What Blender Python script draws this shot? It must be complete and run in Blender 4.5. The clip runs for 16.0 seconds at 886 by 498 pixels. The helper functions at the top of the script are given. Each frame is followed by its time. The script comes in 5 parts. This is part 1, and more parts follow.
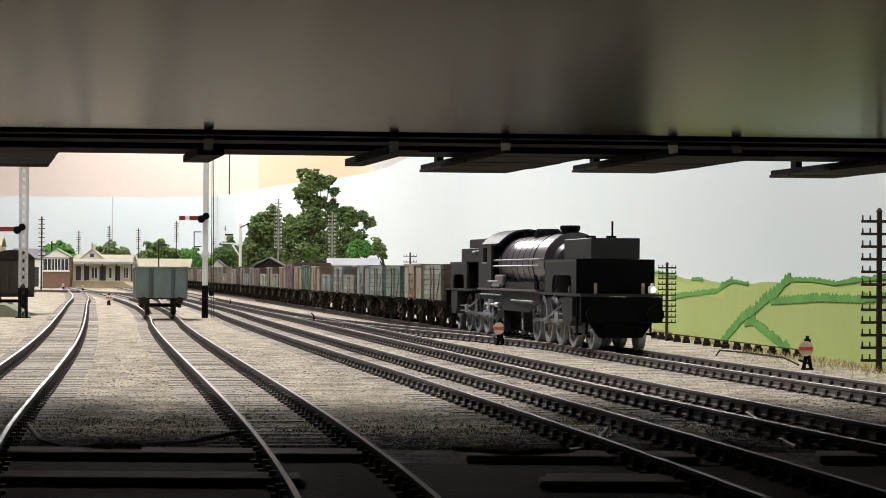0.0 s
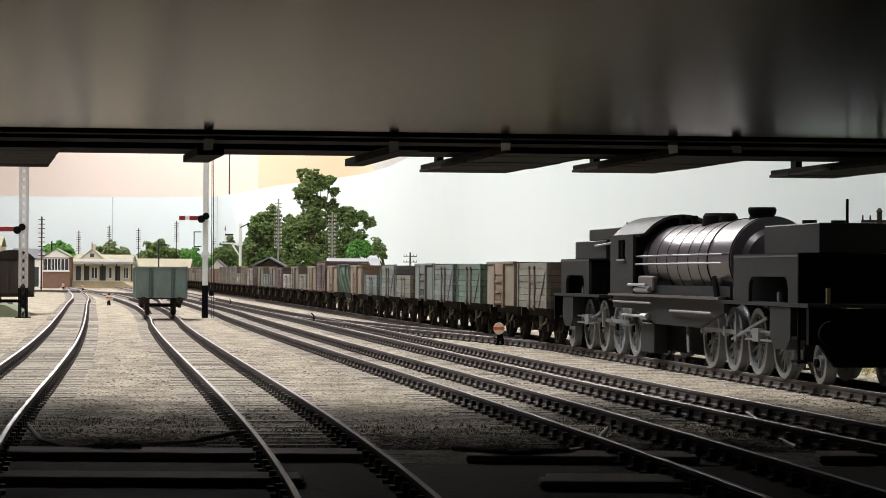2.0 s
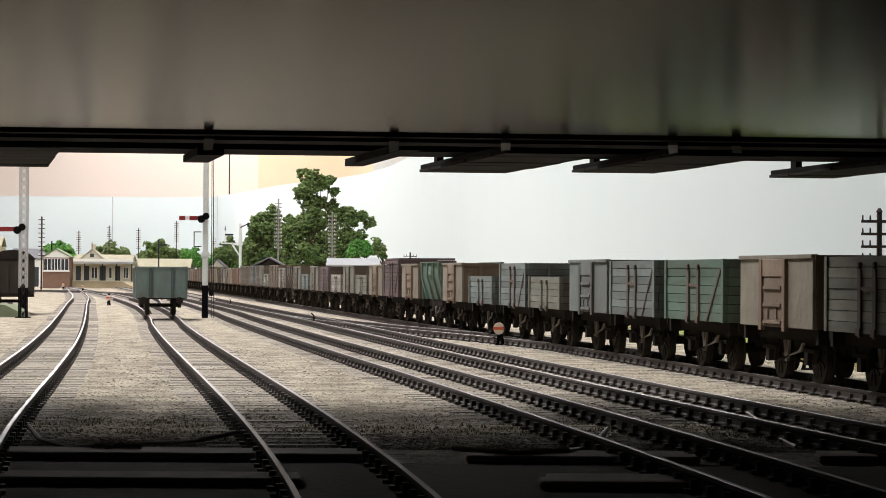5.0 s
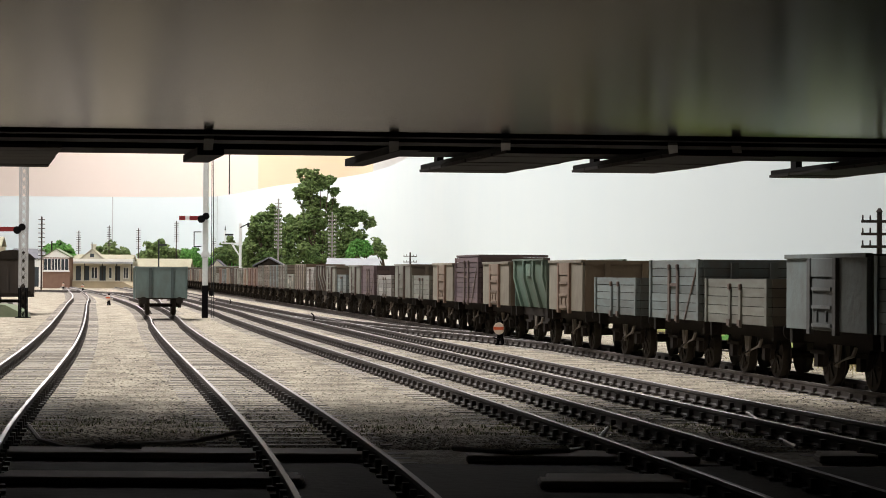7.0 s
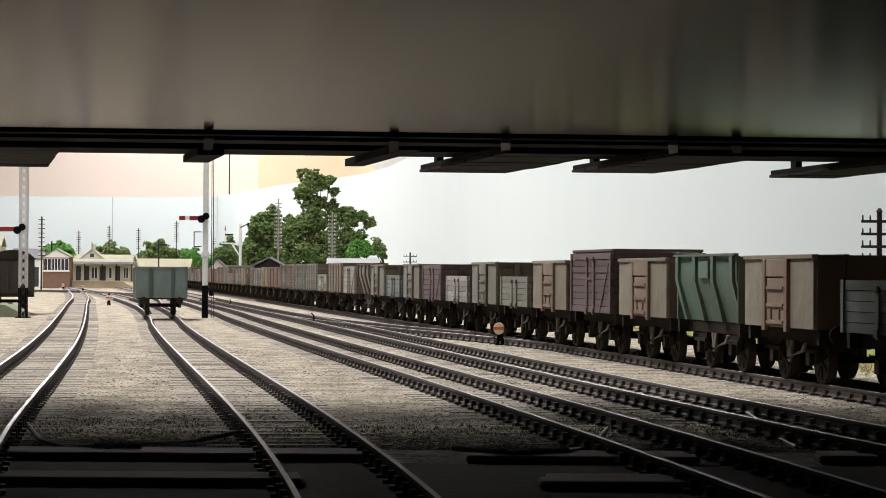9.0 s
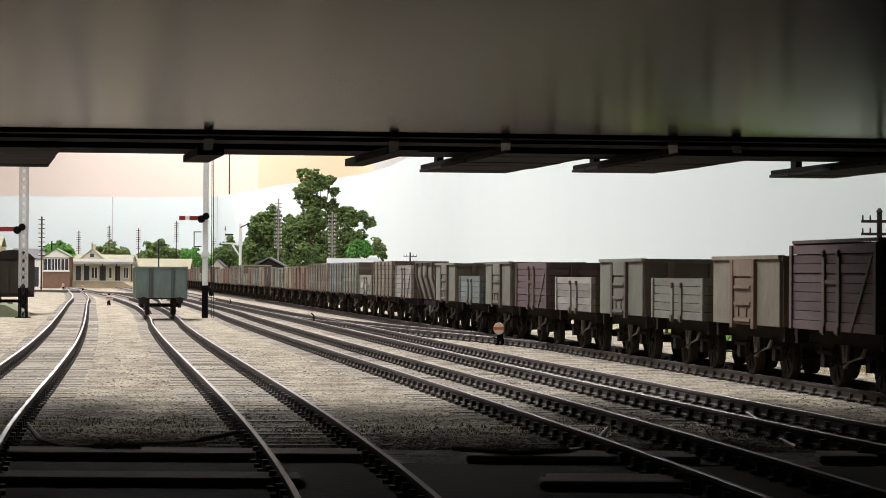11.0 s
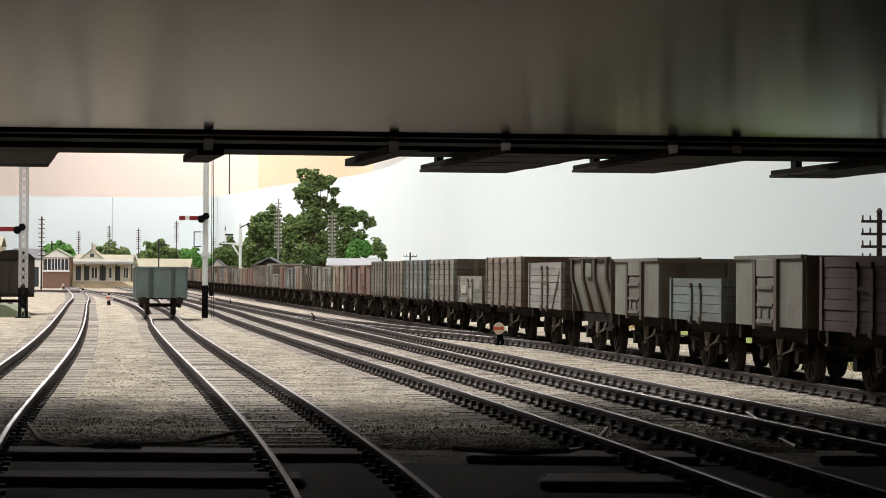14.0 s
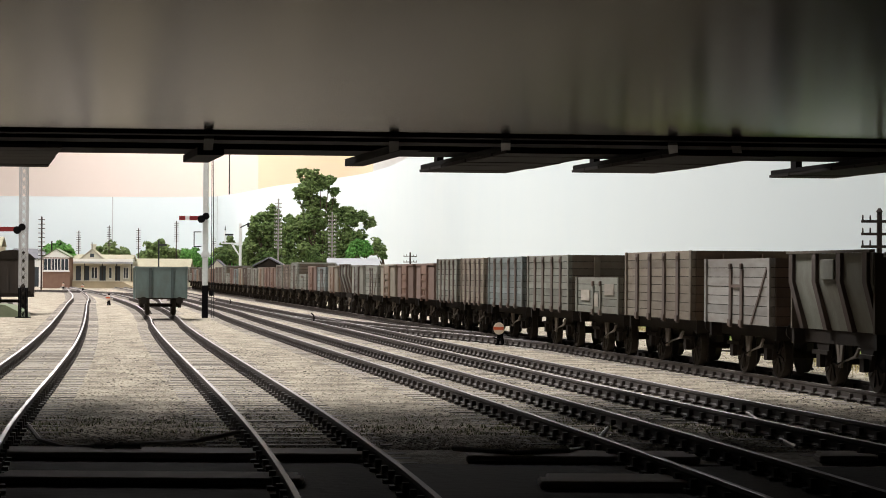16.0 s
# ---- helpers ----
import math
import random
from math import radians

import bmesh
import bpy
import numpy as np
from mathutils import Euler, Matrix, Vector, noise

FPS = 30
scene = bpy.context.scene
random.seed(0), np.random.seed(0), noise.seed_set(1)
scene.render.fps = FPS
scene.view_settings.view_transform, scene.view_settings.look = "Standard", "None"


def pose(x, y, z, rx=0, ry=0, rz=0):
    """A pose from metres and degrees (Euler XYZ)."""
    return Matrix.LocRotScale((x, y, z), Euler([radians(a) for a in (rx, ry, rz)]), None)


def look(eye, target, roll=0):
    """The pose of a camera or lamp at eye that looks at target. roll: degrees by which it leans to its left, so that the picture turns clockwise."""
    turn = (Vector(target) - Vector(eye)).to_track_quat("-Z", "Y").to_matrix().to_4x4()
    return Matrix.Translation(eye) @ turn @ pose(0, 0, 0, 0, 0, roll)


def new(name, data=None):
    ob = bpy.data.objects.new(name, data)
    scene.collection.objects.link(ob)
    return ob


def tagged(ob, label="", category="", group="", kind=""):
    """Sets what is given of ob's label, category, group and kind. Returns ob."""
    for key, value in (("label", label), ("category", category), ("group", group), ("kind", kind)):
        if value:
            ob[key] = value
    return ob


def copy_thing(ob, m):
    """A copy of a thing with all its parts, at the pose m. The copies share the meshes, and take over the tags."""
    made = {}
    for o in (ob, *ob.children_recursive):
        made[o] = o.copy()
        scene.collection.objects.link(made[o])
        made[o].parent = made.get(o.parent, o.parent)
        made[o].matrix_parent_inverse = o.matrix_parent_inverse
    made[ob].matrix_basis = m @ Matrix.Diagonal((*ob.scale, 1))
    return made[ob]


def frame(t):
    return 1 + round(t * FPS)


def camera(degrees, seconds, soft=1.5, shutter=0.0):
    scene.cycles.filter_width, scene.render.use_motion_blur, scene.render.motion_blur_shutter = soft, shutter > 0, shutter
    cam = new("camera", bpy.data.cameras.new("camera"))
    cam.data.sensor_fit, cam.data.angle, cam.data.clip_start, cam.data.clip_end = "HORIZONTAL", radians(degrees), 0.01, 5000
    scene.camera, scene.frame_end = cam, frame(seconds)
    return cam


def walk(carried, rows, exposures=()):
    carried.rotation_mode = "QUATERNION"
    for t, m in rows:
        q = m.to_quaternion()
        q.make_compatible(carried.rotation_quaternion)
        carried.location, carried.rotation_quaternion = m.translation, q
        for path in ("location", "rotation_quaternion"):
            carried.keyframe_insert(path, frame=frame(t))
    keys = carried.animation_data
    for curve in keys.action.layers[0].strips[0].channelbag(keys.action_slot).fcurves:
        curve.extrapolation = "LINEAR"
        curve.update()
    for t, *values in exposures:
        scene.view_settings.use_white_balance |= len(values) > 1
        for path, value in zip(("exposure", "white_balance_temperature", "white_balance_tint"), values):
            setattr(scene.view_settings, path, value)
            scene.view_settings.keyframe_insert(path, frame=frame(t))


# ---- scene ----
# A 4 mm scale model railway: lengths below are in millimetres and turned into metres by MM.
MM = 0.001
RAIL = 3.2                      # rail head above the ballast
CAM_Z = RAIL + 27.5

cam = camera(21.66, 16.0, soft=0.95)
EYE = pose(0, 0, CAM_Z * MM, 90 + 0.622, 0, 0) @ pose(0, 0, 0, 0, 0, 0.372)
walk(cam, [(0.0, EYE), (16.0, EYE)], exposures=[(0.0, 0.08), (16.0, 0.08)])

# ---- world and lights ----
world = bpy.data.worlds.new("room_dark")
world.use_nodes = True
world.node_tree.nodes["Background"].inputs[0].default_value = (0.9, 0.95, 1.0, 1)
world.node_tree.nodes["Background"].inputs[1].default_value = 0.01
scene.world = world


def area(name, eye, target, sx, sy, watts, colour):
    lamp = bpy.data.lights.new(name, "AREA")
    lamp.shape, lamp.size, lamp.size_y, lamp.energy, lamp.color = "RECTANGLE", sx, sy, watts, colour
    ob = new(name, lamp)
    ob.matrix_world = look(eye, target)
    return ob


# x, y, length and power of the unseen fluorescent fittings; the last is added to brighten the far wall
LAMPS = [(-0.55, 1.80, 2.9, 75.0), (-0.85, 3.92, 1.2, 29.0), (-0.85, 5.3, 1.3, 30.0), (-1.05, 6.7, 1.4, 56.0), (-0.9, 7.75, 0.4, 17.0)]
for lx, ly, long, power in LAMPS:
    area("ceiling_lamp_light", (lx, ly, 1.24), (lx + 0.35, ly, 0.0), long, 0.3, power, (1.0, 0.965, 0.945))


# ---- materials ----
def mat(name, colour, rough=0.8, metal=0.0, spots=None, mix=0.5, scale=60.0, bump=0.0, bump_scale=400.0, vary=0.0, island=False,
        streak=None, emit=0.0, spec=0.35):
    """A worn surface: two scales of noise between colour and spots, fine relief, and a shift of tone from piece to piece."""
    m = bpy.data.materials.new(name)
    m.use_nodes = True
    nt = m.node_tree
    n, l = nt.nodes, nt.links
    b = n["Principled BSDF"]
    b.inputs["Roughness"].default_value, b.inputs["Metallic"].default_value, b.inputs["Specular IOR Level"].default_value = rough, metal, spec
    co = n.new("ShaderNodeTexCoord")
    mp = n.new("ShaderNodeMapping")
    l.new(co.outputs["Object"], mp.inputs["Vector"])
    if streak:
        mp.inputs["Scale"].default_value = streak
    spots = spots or tuple(c * 0.6 for c in colour)
    big, fine = n.new("ShaderNodeTexNoise"), n.new("ShaderNodeTexNoise")
    big.inputs["Scale"].default_value, fine.inputs["Scale"].default_value = scale, scale * 9
    big.inputs["Detail"].default_value, fine.inputs["Detail"].default_value = 5, 3
    for q in (big, fine):
        l.new(mp.outputs["Vector"], q.inputs["Vector"])
    add = n.new("ShaderNodeMath")
    add.operation = "MULTIPLY_ADD"
    l.new(fine.outputs["Fac"], add.inputs[0])
    add.inputs[1].default_value = 0.6
    l.new(big.outputs["Fac"], add.inputs[2])
    ramp = n.new("ShaderNodeMapRange")
    ramp.inputs["From Min"].default_value, ramp.inputs["From Max"].default_value = 0.55, 1.05
    ramp.inputs["To Max"].default_value = mix
    l.new(add.outputs[0], ramp.inputs["Value"])
    mixer = n.new("ShaderNodeMix")
    mixer.data_type = "RGBA"
    l.new(ramp.outputs["Result"], mixer.inputs["Factor"])
    mixer.inputs[6].default_value, mixer.inputs[7].default_value = (*colour, 1), (*spots, 1)
    out = mixer.outputs[2]
    if vary:
        src = n.new("ShaderNodeNewGeometry").outputs["Random Per Island"] if island else n.new("ShaderNodeObjectInfo").outputs["Random"]
        hsv = n.new("ShaderNodeHueSaturation")
        rng = n.new("ShaderNodeMapRange")
        rng.inputs["To Min"].default_value, rng.inputs["To Max"].default_value = 1 - vary, 1 + vary
        l.new(src, rng.inputs["Value"])
        l.new(rng.outputs["Result"], hsv.inputs["Value"])
        l.new(out, hsv.inputs["Color"])
        out = hsv.outputs["Color"]
    l.new(out, b.inputs["Base Color"])
    if bump:
        bn = n.new("ShaderNodeTexNoise")
        bn.inputs["Scale"].default_value, bn.inputs["Detail"].default_value = bump_scale, 4
        l.new(co.outputs["Object"], bn.inputs["Vector"])
        bp = n.new("ShaderNodeBump")
        bp.inputs["Strength"].default_value, bp.inputs["Distance"].default_value = bump, 0.0006
        l.new(bn.outputs["Fac"], bp.inputs["Height"])
        l.new(bp.outputs["Normal"], b.inputs["Normal"])
    if emit:
        b.inputs["Emission Color"].default_value = (*colour, 1)
        b.inputs["Emission Strength"].default_value = emit
    return m


M_BALLAST = mat("ballast", (0.46, 0.405, 0.315), 0.95, spots=(0.15, 0.125, 0.095), mix=0.95, scale=85, bump=0.9, bump_scale=900)
for node in M_BALLAST.node_tree.nodes:
    if node.type == "MAP_RANGE":
        node.inputs["From Min"].default_value, node.inputs["From Max"].default_value = 0.67, 0.96
M_STONE = mat("ballast_stone", (0.45, 0.40, 0.31), 0.9, vary=0.5, island=True, scale=300)
M_RAILTOP = mat("rail_head", (0.33, 0.30, 0.295), 0.5, 0.8, scale=80, mix=0.5)
M_RAIL = mat("rail_side", (0.10, 0.087, 0.082), 0.8, 0.1, scale=120)
M_SLEEPER = mat("sleeper", (0.39, 0.36, 0.33), 0.9, spots=(0.22, 0.19, 0.165), vary=0.25, scale=150, bump=0.4, streak=(1, 6, 1))
M_SOFFIT = mat("painted_soffit", (0.11, 0.104, 0.090), 0.16, 1.0, scale=12, mix=0.3, streak=(1, 0.2, 1))
M_SOFFIT.node_tree.nodes["Principled BSDF"].inputs["Specular Tint"].default_value = (0.235, 0.225, 0.20, 1)
M_BEAM = mat("dark_girder", (0.005, 0.004, 0.004), 0.8, scale=60, spec=0.06)
M_PLANK = mat("dark_planking", (0.018, 0.014, 0.012), 0.85, vary=0.3, scale=100, streak=(1, 8, 1), spec=0.15)
M_STONEWORK = mat("abutment_stone", (0.3, 0.28, 0.25), 0.9, scale=30, bump=0.5)
M_SKY = mat("painted_sky", (0.60, 0.67, 0.69), 0.85, spots=(0.65, 0.70, 0.70), mix=0.5, scale=1.2)
M_HILL = mat("painted_field", (0.31, 0.39, 0.115), 0.85, spots=(0.38, 0.44, 0.145), mix=0.6, scale=10)
M_HILL2 = mat("painted_far_field", (0.39, 0.46, 0.14), 0.85, spots=(0.29, 0.40, 0.10), mix=0.6, scale=10)
M_HEDGE = mat("painted_hedge", (0.05, 0.20, 0.025), 0.85, spots=(0.13, 0.33, 0.05), mix=0.8, scale=60)
M_WALL = mat("room_wall_paint", (0.80, 0.70, 0.64), 0.85, scale=1.5, spots=(0.76, 0.66, 0.6), mix=0.4)
M_WALL2 = mat("room_wall_ochre", (0.85, 0.68, 0.48), 0.85, scale=1.5, spots=(0.8, 0.64, 0.45), mix=0.4)
# unseen walls and ceiling, made dark so little light bounces back
M_UNSEENWALL = mat("dark_unseen_wall", (0.05, 0.04, 0.035), 0.8, scale=4)
M_DIMCEIL = mat("dark_unseen_ceiling", (0.14, 0.13, 0.12), 0.9, scale=3)
M_CEIL = mat("ceiling_paint", (0.85, 0.85, 0.83), 0.9, scale=2)
M_FLOOR = mat("floor_boards", (0.25, 0.18, 0.12), 0.6, scale=4)
M_BLACK = mat("loco_black", (0.004, 0.004, 0.005), 0.8, 0.0, spots=(0.008, 0.007, 0.007), mix=0.6, scale=40, spec=0.05)
M_GREYBLACK = mat("loco_weathered", (0.022, 0.025, 0.029), 0.5, 0.0, spots=(0.042, 0.042, 0.044), mix=0.5, scale=30, spec=0.15)
M_BOILER = mat("boiler_black", (0.058, 0.05, 0.066), 0.3, 0.0, spots=(0.11, 0.095, 0.105), mix=0.6, scale=40, spec=1.0)
M_STEEL = mat("bright_steel", (0.40, 0.42, 0.44), 0.4, 0.6, scale=80)
M_WHEEL = mat("wheel_steel", (0.26, 0.29, 0.31), 0.5, 0.2, scale=100, spots=(0.12, 0.12, 0.12), mix=0.6)
M_EDGE = mat("dusty_plate_edge", (0.12, 0.105, 0.10), 0.7, scale=60)
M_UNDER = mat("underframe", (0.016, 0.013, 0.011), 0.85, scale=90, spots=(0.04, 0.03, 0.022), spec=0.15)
M_WHITE = mat("white_paint", (0.8, 0.8, 0.77), 0.6, scale=60, spots=(0.6, 0.6, 0.56), mix=0.4)
M_RED = mat("red_paint", (0.25, 0.025, 0.025), 0.5, scale=80)
M_GREYPOLE = mat("weathered_grey_pole", (0.30, 0.28, 0.26), 0.9, scale=80)
M_DISC = mat("cream_disc", (0.62, 0.54, 0.45), 0.7, scale=150, spots=(0.4, 0.3, 0.22), mix=0.5)
M_POLE = mat("creosoted_pole", (0.05, 0.035, 0.03), 0.9, scale=80)
M_PORCELAIN = mat("white_insulator", (0.75, 0.75, 0.72), 0.35, scale=80)
M_CONCRETE = mat("pale_grey_post", (0.72, 0.74, 0.73), 0.85, scale=60, bump=0.2)
M_LEAF = mat("foliage", (0.065, 0.12, 0.035), 0.9, spots=(0.18, 0.235, 0.085), mix=0.9, scale=25, vary=0.4, island=True)
M_LEAF2 = mat("foliage_bright", (0.055, 0.19, 0.035), 0.9, spots=(0.13, 0.29, 0.07), mix=0.9, scale=25, vary=0.4, island=True)
M_BARK = mat("bark", (0.10, 0.075, 0.05), 0.95, scale=60, bump=0.5)
M_BRICK = mat("brown_brick", (0.27, 0.165, 0.12), 0.9, scale=120, vary=0.2)
M_CREAM = mat("cream_stone", (0.56, 0.53, 0.43), 0.85, scale=40)
M_SLATE = mat("slate_roof", (0.16, 0.16, 0.18), 0.7, scale=80)
M_TAN = mat("straw_roof", (0.42, 0.395, 0.29), 0.9, scale=40)
M_GLASS = mat("dark_glazing", (0.05, 0.06, 0.07), 0.1, scale=20)
# wheel colour darkened for the shade under the wagons
M_WAGONWHEEL = mat("shaded_wagon_wheel", (0.03, 0.026, 0.023), 0.75, 0.1, scale=100, spots=(0.07, 0.055, 0.042), spec=0.15)
M_COAL = mat("coal_crumb", (0.16, 0.14, 0.12), 0.9, vary=0.5, island=True, scale=300)
M_WEED = mat("weed_blade", (0.30, 0.31, 0.17), 0.9, vary=0.4, island=True, scale=200)
M_STRAW = mat("dry_grass_blade", (0.50, 0.42, 0.22), 0.9, vary=0.35, island=True, scale=200)
M_GUSSET = mat("grey_gusset", (0.075, 0.073, 0.07), 0.6, scale=60)
# near-black colour holds the bridge's shade on the board below
M_SHADEDBOARD = mat("shaded_baseboard", (0.045, 0.036, 0.03), 0.9, scale=40, bump=0.4, spec=0.15)
M_BAULK = mat("grey_baulk", (0.60, 0.52, 0.48), 0.85, scale=60, streak=(0.3, 3, 1))
M_WIRE = mat("grey_wire", (0.30, 0.27, 0.24), 0.5, 0.3, scale=60)
M_JOINT = mat("grey_joint", (0.45, 0.48, 0.48), 0.9, scale=20)
M_LATTICE = mat("grey_lattice_steel", (0.55, 0.54, 0.54), 0.7, 0.1, scale=60)
M_ORANGE = mat("orange_red_paint", (0.60, 0.11, 0.04), 0.6, scale=80)
M_GREENROOF = mat("mossy_roof", (0.20, 0.25, 0.15), 0.9, scale=50)
M_GREYROOF = mat("pale_grey_roof", (0.36, 0.37, 0.39), 0.8, scale=40)
M_VAN = mat("van_black", (0.05, 0.043, 0.038), 0.8, scale=50, spots=(0.06, 0.045, 0.035), spec=0.15)
M_MOUND = mat("earth_mound", (0.20, 0.23, 0.15), 0.95, scale=40, bump=0.6)
M_PLATFORM = mat("tan_platform_wall", (0.40, 0.33, 0.22), 0.9, scale=50, bump=0.4)


# ---- helpers ----
def part(name, bm, material, parent=None, label=""):
    """Links a bmesh, drawn in millimetres, as one mesh object under a thing or a part."""
    me = bpy.data.meshes.new(name)
    bmesh.ops.scale(bm, vec=(MM, MM, MM), verts=bm.verts)
    for f in bm.faces:
        f.smooth = True
    for e in bm.edges:
        e.smooth = e.calc_face_angle(3.0) < 0.6
    bm.to_mesh(me)
    bm.free()
    return link(name, me, material, parent, label)


def link(name, me, material, parent=None, label=""):
    if material and not me.materials:
        me.materials.append(material)
    ob = new(name, me)
    ob.parent = parent
    if label:
        ob["label"] = label
    return ob


def thing(name, label, category, group="", kind=""):
    return tagged(new(name), label, category, group, kind)


def put(ob, x, y, z=0.0, rz=0.0):
    ob.matrix_basis = pose(x * MM, y * MM, z * MM, 0, 0, rz)
    return ob


def box(bm, x0, x1, y0, y1, z0, z1, bevel=0.0):
    r = bmesh.ops.create_cube(bm, size=1.0, matrix=Matrix.Translation(((x0 + x1) / 2, (y0 + y1) / 2, (z0 + z1) / 2)) @ Matrix.Diagonal((x1 - x0, y1 - y0, z1 - z0, 1)))
    if bevel:
        es = list({e for v in r["verts"] for e in v.link_edges})
        bmesh.ops.bevel(bm, geom=es, offset=bevel, segments=1, affect="EDGES")
    return bm


def cyl(bm, a, b, r0, r1=None, seg=12):
    a, b = Vector(a), Vector(b)
    d = b - a
    bmesh.ops.create_cone(bm, cap_ends=True, segments=seg, radius1=r0, radius2=r0 if r1 is None else r1, depth=d.length,
                          matrix=Matrix.Translation((a + b) / 2) @ d.to_track_quat("Z", "Y").to_matrix().to_4x4())
    return bm


def prism(bm, pts, axis, a, b):
    """Extrudes a closed outline along an axis from a to b; pts are the two other coordinates in order."""
    def at(p, w):
        return {"x": (w, p[0], p[1]), "y": (p[0], w, p[1]), "z": (p[0], p[1], w)}[axis]
    lo, hi = [bm.verts.new(at(p, a)) for p in pts], [bm.verts.new(at(p, b)) for p in pts]
    bm.faces.new(lo), bm.faces.new(hi[::-1])
    for i in range(len(pts)):
        j = (i + 1) % len(pts)
        bm.faces.new((lo[j], lo[i], hi[i], hi[j]))
    bmesh.ops.recalc_face_normals(bm, faces=bm.faces)
    return bm


def B():
    return bmesh.new()


def boxes(*rows, bevel=0.0):
    bm = B()
    for r in rows:
        box(bm, *r, bevel=bevel)
    return bm


# ---- ground, backscene and room ----
g = part("ground", boxes((-1500, 420, -400, 7000, -60, 0)), M_BALLAST)
tagged(g, "pale stone ballast spread over the model railway baseboard", "ground", kind="structure")

# the line of the train: x = TX - SLOPE * (y - TY)
SLOPE, TX, TY = 0.1562, 8.5, 1219.0
HEAD = math.degrees(math.atan2(-1.0, SLOPE))
NORM = math.hypot(1.0, SLOPE)


def rail_xy(s):
    """The place on the train's line at s millimetres along it, counted away from the camera."""
    y = s / NORM
    return TX - SLOPE * (y - TY), y


BACK = [(190, 380), (150, 760), (122, 1250), (70, 2600), (-10, 4100), (-166, 5500), (-470, 6470), (-650, 7150), (-830, 7460), (-1500, 7500)]


def smooth(pts, step):
    """Points every step along a Catmull-Rom curve."""
    out = []
    P = [Vector((2 * pts[0][0] - pts[1][0], 2 * pts[0][1] - pts[1][1]))] + [Vector(p[:2]) for p in pts] + [Vector((2 * pts[-1][0] - pts[-2][0], 2 * pts[-1][1] - pts[-2][1]))]
    for i in range(1, len(P) - 2):
        n = max(2, int((P[i + 1] - P[i]).length / 5))
        for k in range(n):
            t = k / n
            a, b, c, d = P[i - 1], P[i], P[i + 1], P[i + 2]
            out.append(0.5 * ((2 * b) + (c - a) * t + (2 * a - 5 * b + 4 * c - d) * t * t + (3 * b - a - 3 * c + d) * t ** 3))
    out.append(P[-2])
    res, acc = [out[0]], 0.0
    for p, q in zip(out, out[1:]):
        seg = (q - p).length
        while acc + seg >= step:
            p = p + (q - p) * ((step - acc) / seg)
            seg = (q - p).length
            acc = 0.0
            res.append(p.copy())
        acc += seg
    return res


def ribbon(bm, line, z0, z1, thick):
    """A standing sheet along a line; z0 and z1 may be functions of the distance along it."""
    rows, dist = [], 0.0
    for i, p in enumerate(line):
        a, b = line[max(0, i - 1)], line[min(len(line) - 1, i + 1)]
        d = (b - a).normalized()
        nrm = Vector((d.y, -d.x)) * thick
        dist += (p - line[i - 1]).length if i else 0.0
        lo, hi = (z(dist) if callable(z) else z for z in (z0, z1))
        rows.append([bm.verts.new((*p, lo)), bm.verts.new((*p, hi)), bm.verts.new((*(p + nrm), hi)), bm.verts.new((*(p + nrm), lo))])
    for r, s in zip(rows, rows[1:]):
        for k in range(4):
            bm.faces.new((r[k], r[(k + 1) % 4], s[(k + 1) % 4], s[k]))
    bm.faces.new(rows[0]), bm.faces.new(rows[-1][::-1])
    bmesh.ops.recalc_face_normals(bm, faces=bm.faces)
    return bm


back_line = smooth(BACK, 20)
bs = tagged(part("backdrop", ribbon(B(), back_line, -40, 274, 4), M_SKY), "pale blue painted sky backscene curving behind the layout", "backdrop", kind="structure")

for name, rows, m, lab in (
        ("wall_far", (-2200, -640, 8300, 8400, -1000, 1500), M_WALL, "pale pink painted room wall"),
        ("wall_return", (-640, -242, 8000, 8400, -1000, 1500), M_WALL2, "warm ochre painted room wall"),
        # added white wall stands in for a white patch above the backscene
        ("wall_white", (-242, 1600, 7950, 8400, -1000, 1500), M_CEIL, "white room wall standing in for the white paper above the backscene"),
        ("wall_right", (1600, 1700, -2500, 8300, -1000, 1500), M_WALL2, "warm ochre painted room wall"),
        # left wall, near wall and ceiling are out of view, darkened to limit fill light
        ("wall_left", (-2300, -2200, -2500, 8300, -1000, 1500), M_UNSEENWALL, "unseen room wall, dark brown to cut bounced light"),
        ("wall_near", (-2200, 1600, -2600, -2500, -1000, 1500), M_UNSEENWALL, "unseen room wall, dark brown to cut bounced light"),
        ("ceiling", (-2300, 1700, -2600, 8400, 1503, 1560), M_DIMCEIL, "unseen ceiling, dull grey-brown to cut bounced light"),
        ("floor", (-2300, 1700, -2600, 8400, -1060, -1003), M_FLOOR, "brown boarded room floor")):
    tagged(part(name, boxes(rows), m), lab, name.split("_")[0], kind="structure")

# ---- bridge over the camera ----
bridge = thing("bridge", "grey model road bridge with dark timber edge spanning the tracks", "bridge")
part("soffit", prism(B(), [(-420, -260), (520, -260), (520, 526), (-420, 418)], "z", RAIL + 56, RAIL + 62), M_SOFFIT, bridge, "smooth grey underside of the deck")
def skew(x0, x1, d0, d1, z0, z1, bm=None, slant=0.2):
    """A block whose sides run along the direction of the tracks and whose ends follow the skew of the bridge."""
    bm = bm or B()
    k = 0.115
    pts = []
    for x, d in ((x0, d1), (x1, d1), (x1, d0), (x0, d0)):
        y = d + k * x
        pts.append((x - slant * (y - (d1 + k * x)), y))
    return prism(bm, pts, "z", z0, z1)


def cross_beam(d0, d1, z0, z1):
    return prism(B(), [(-420, d0 - 48), (520, d0 + 60), (520, d1 + 60), (-420, d1 - 48)], "z", z0, z1)


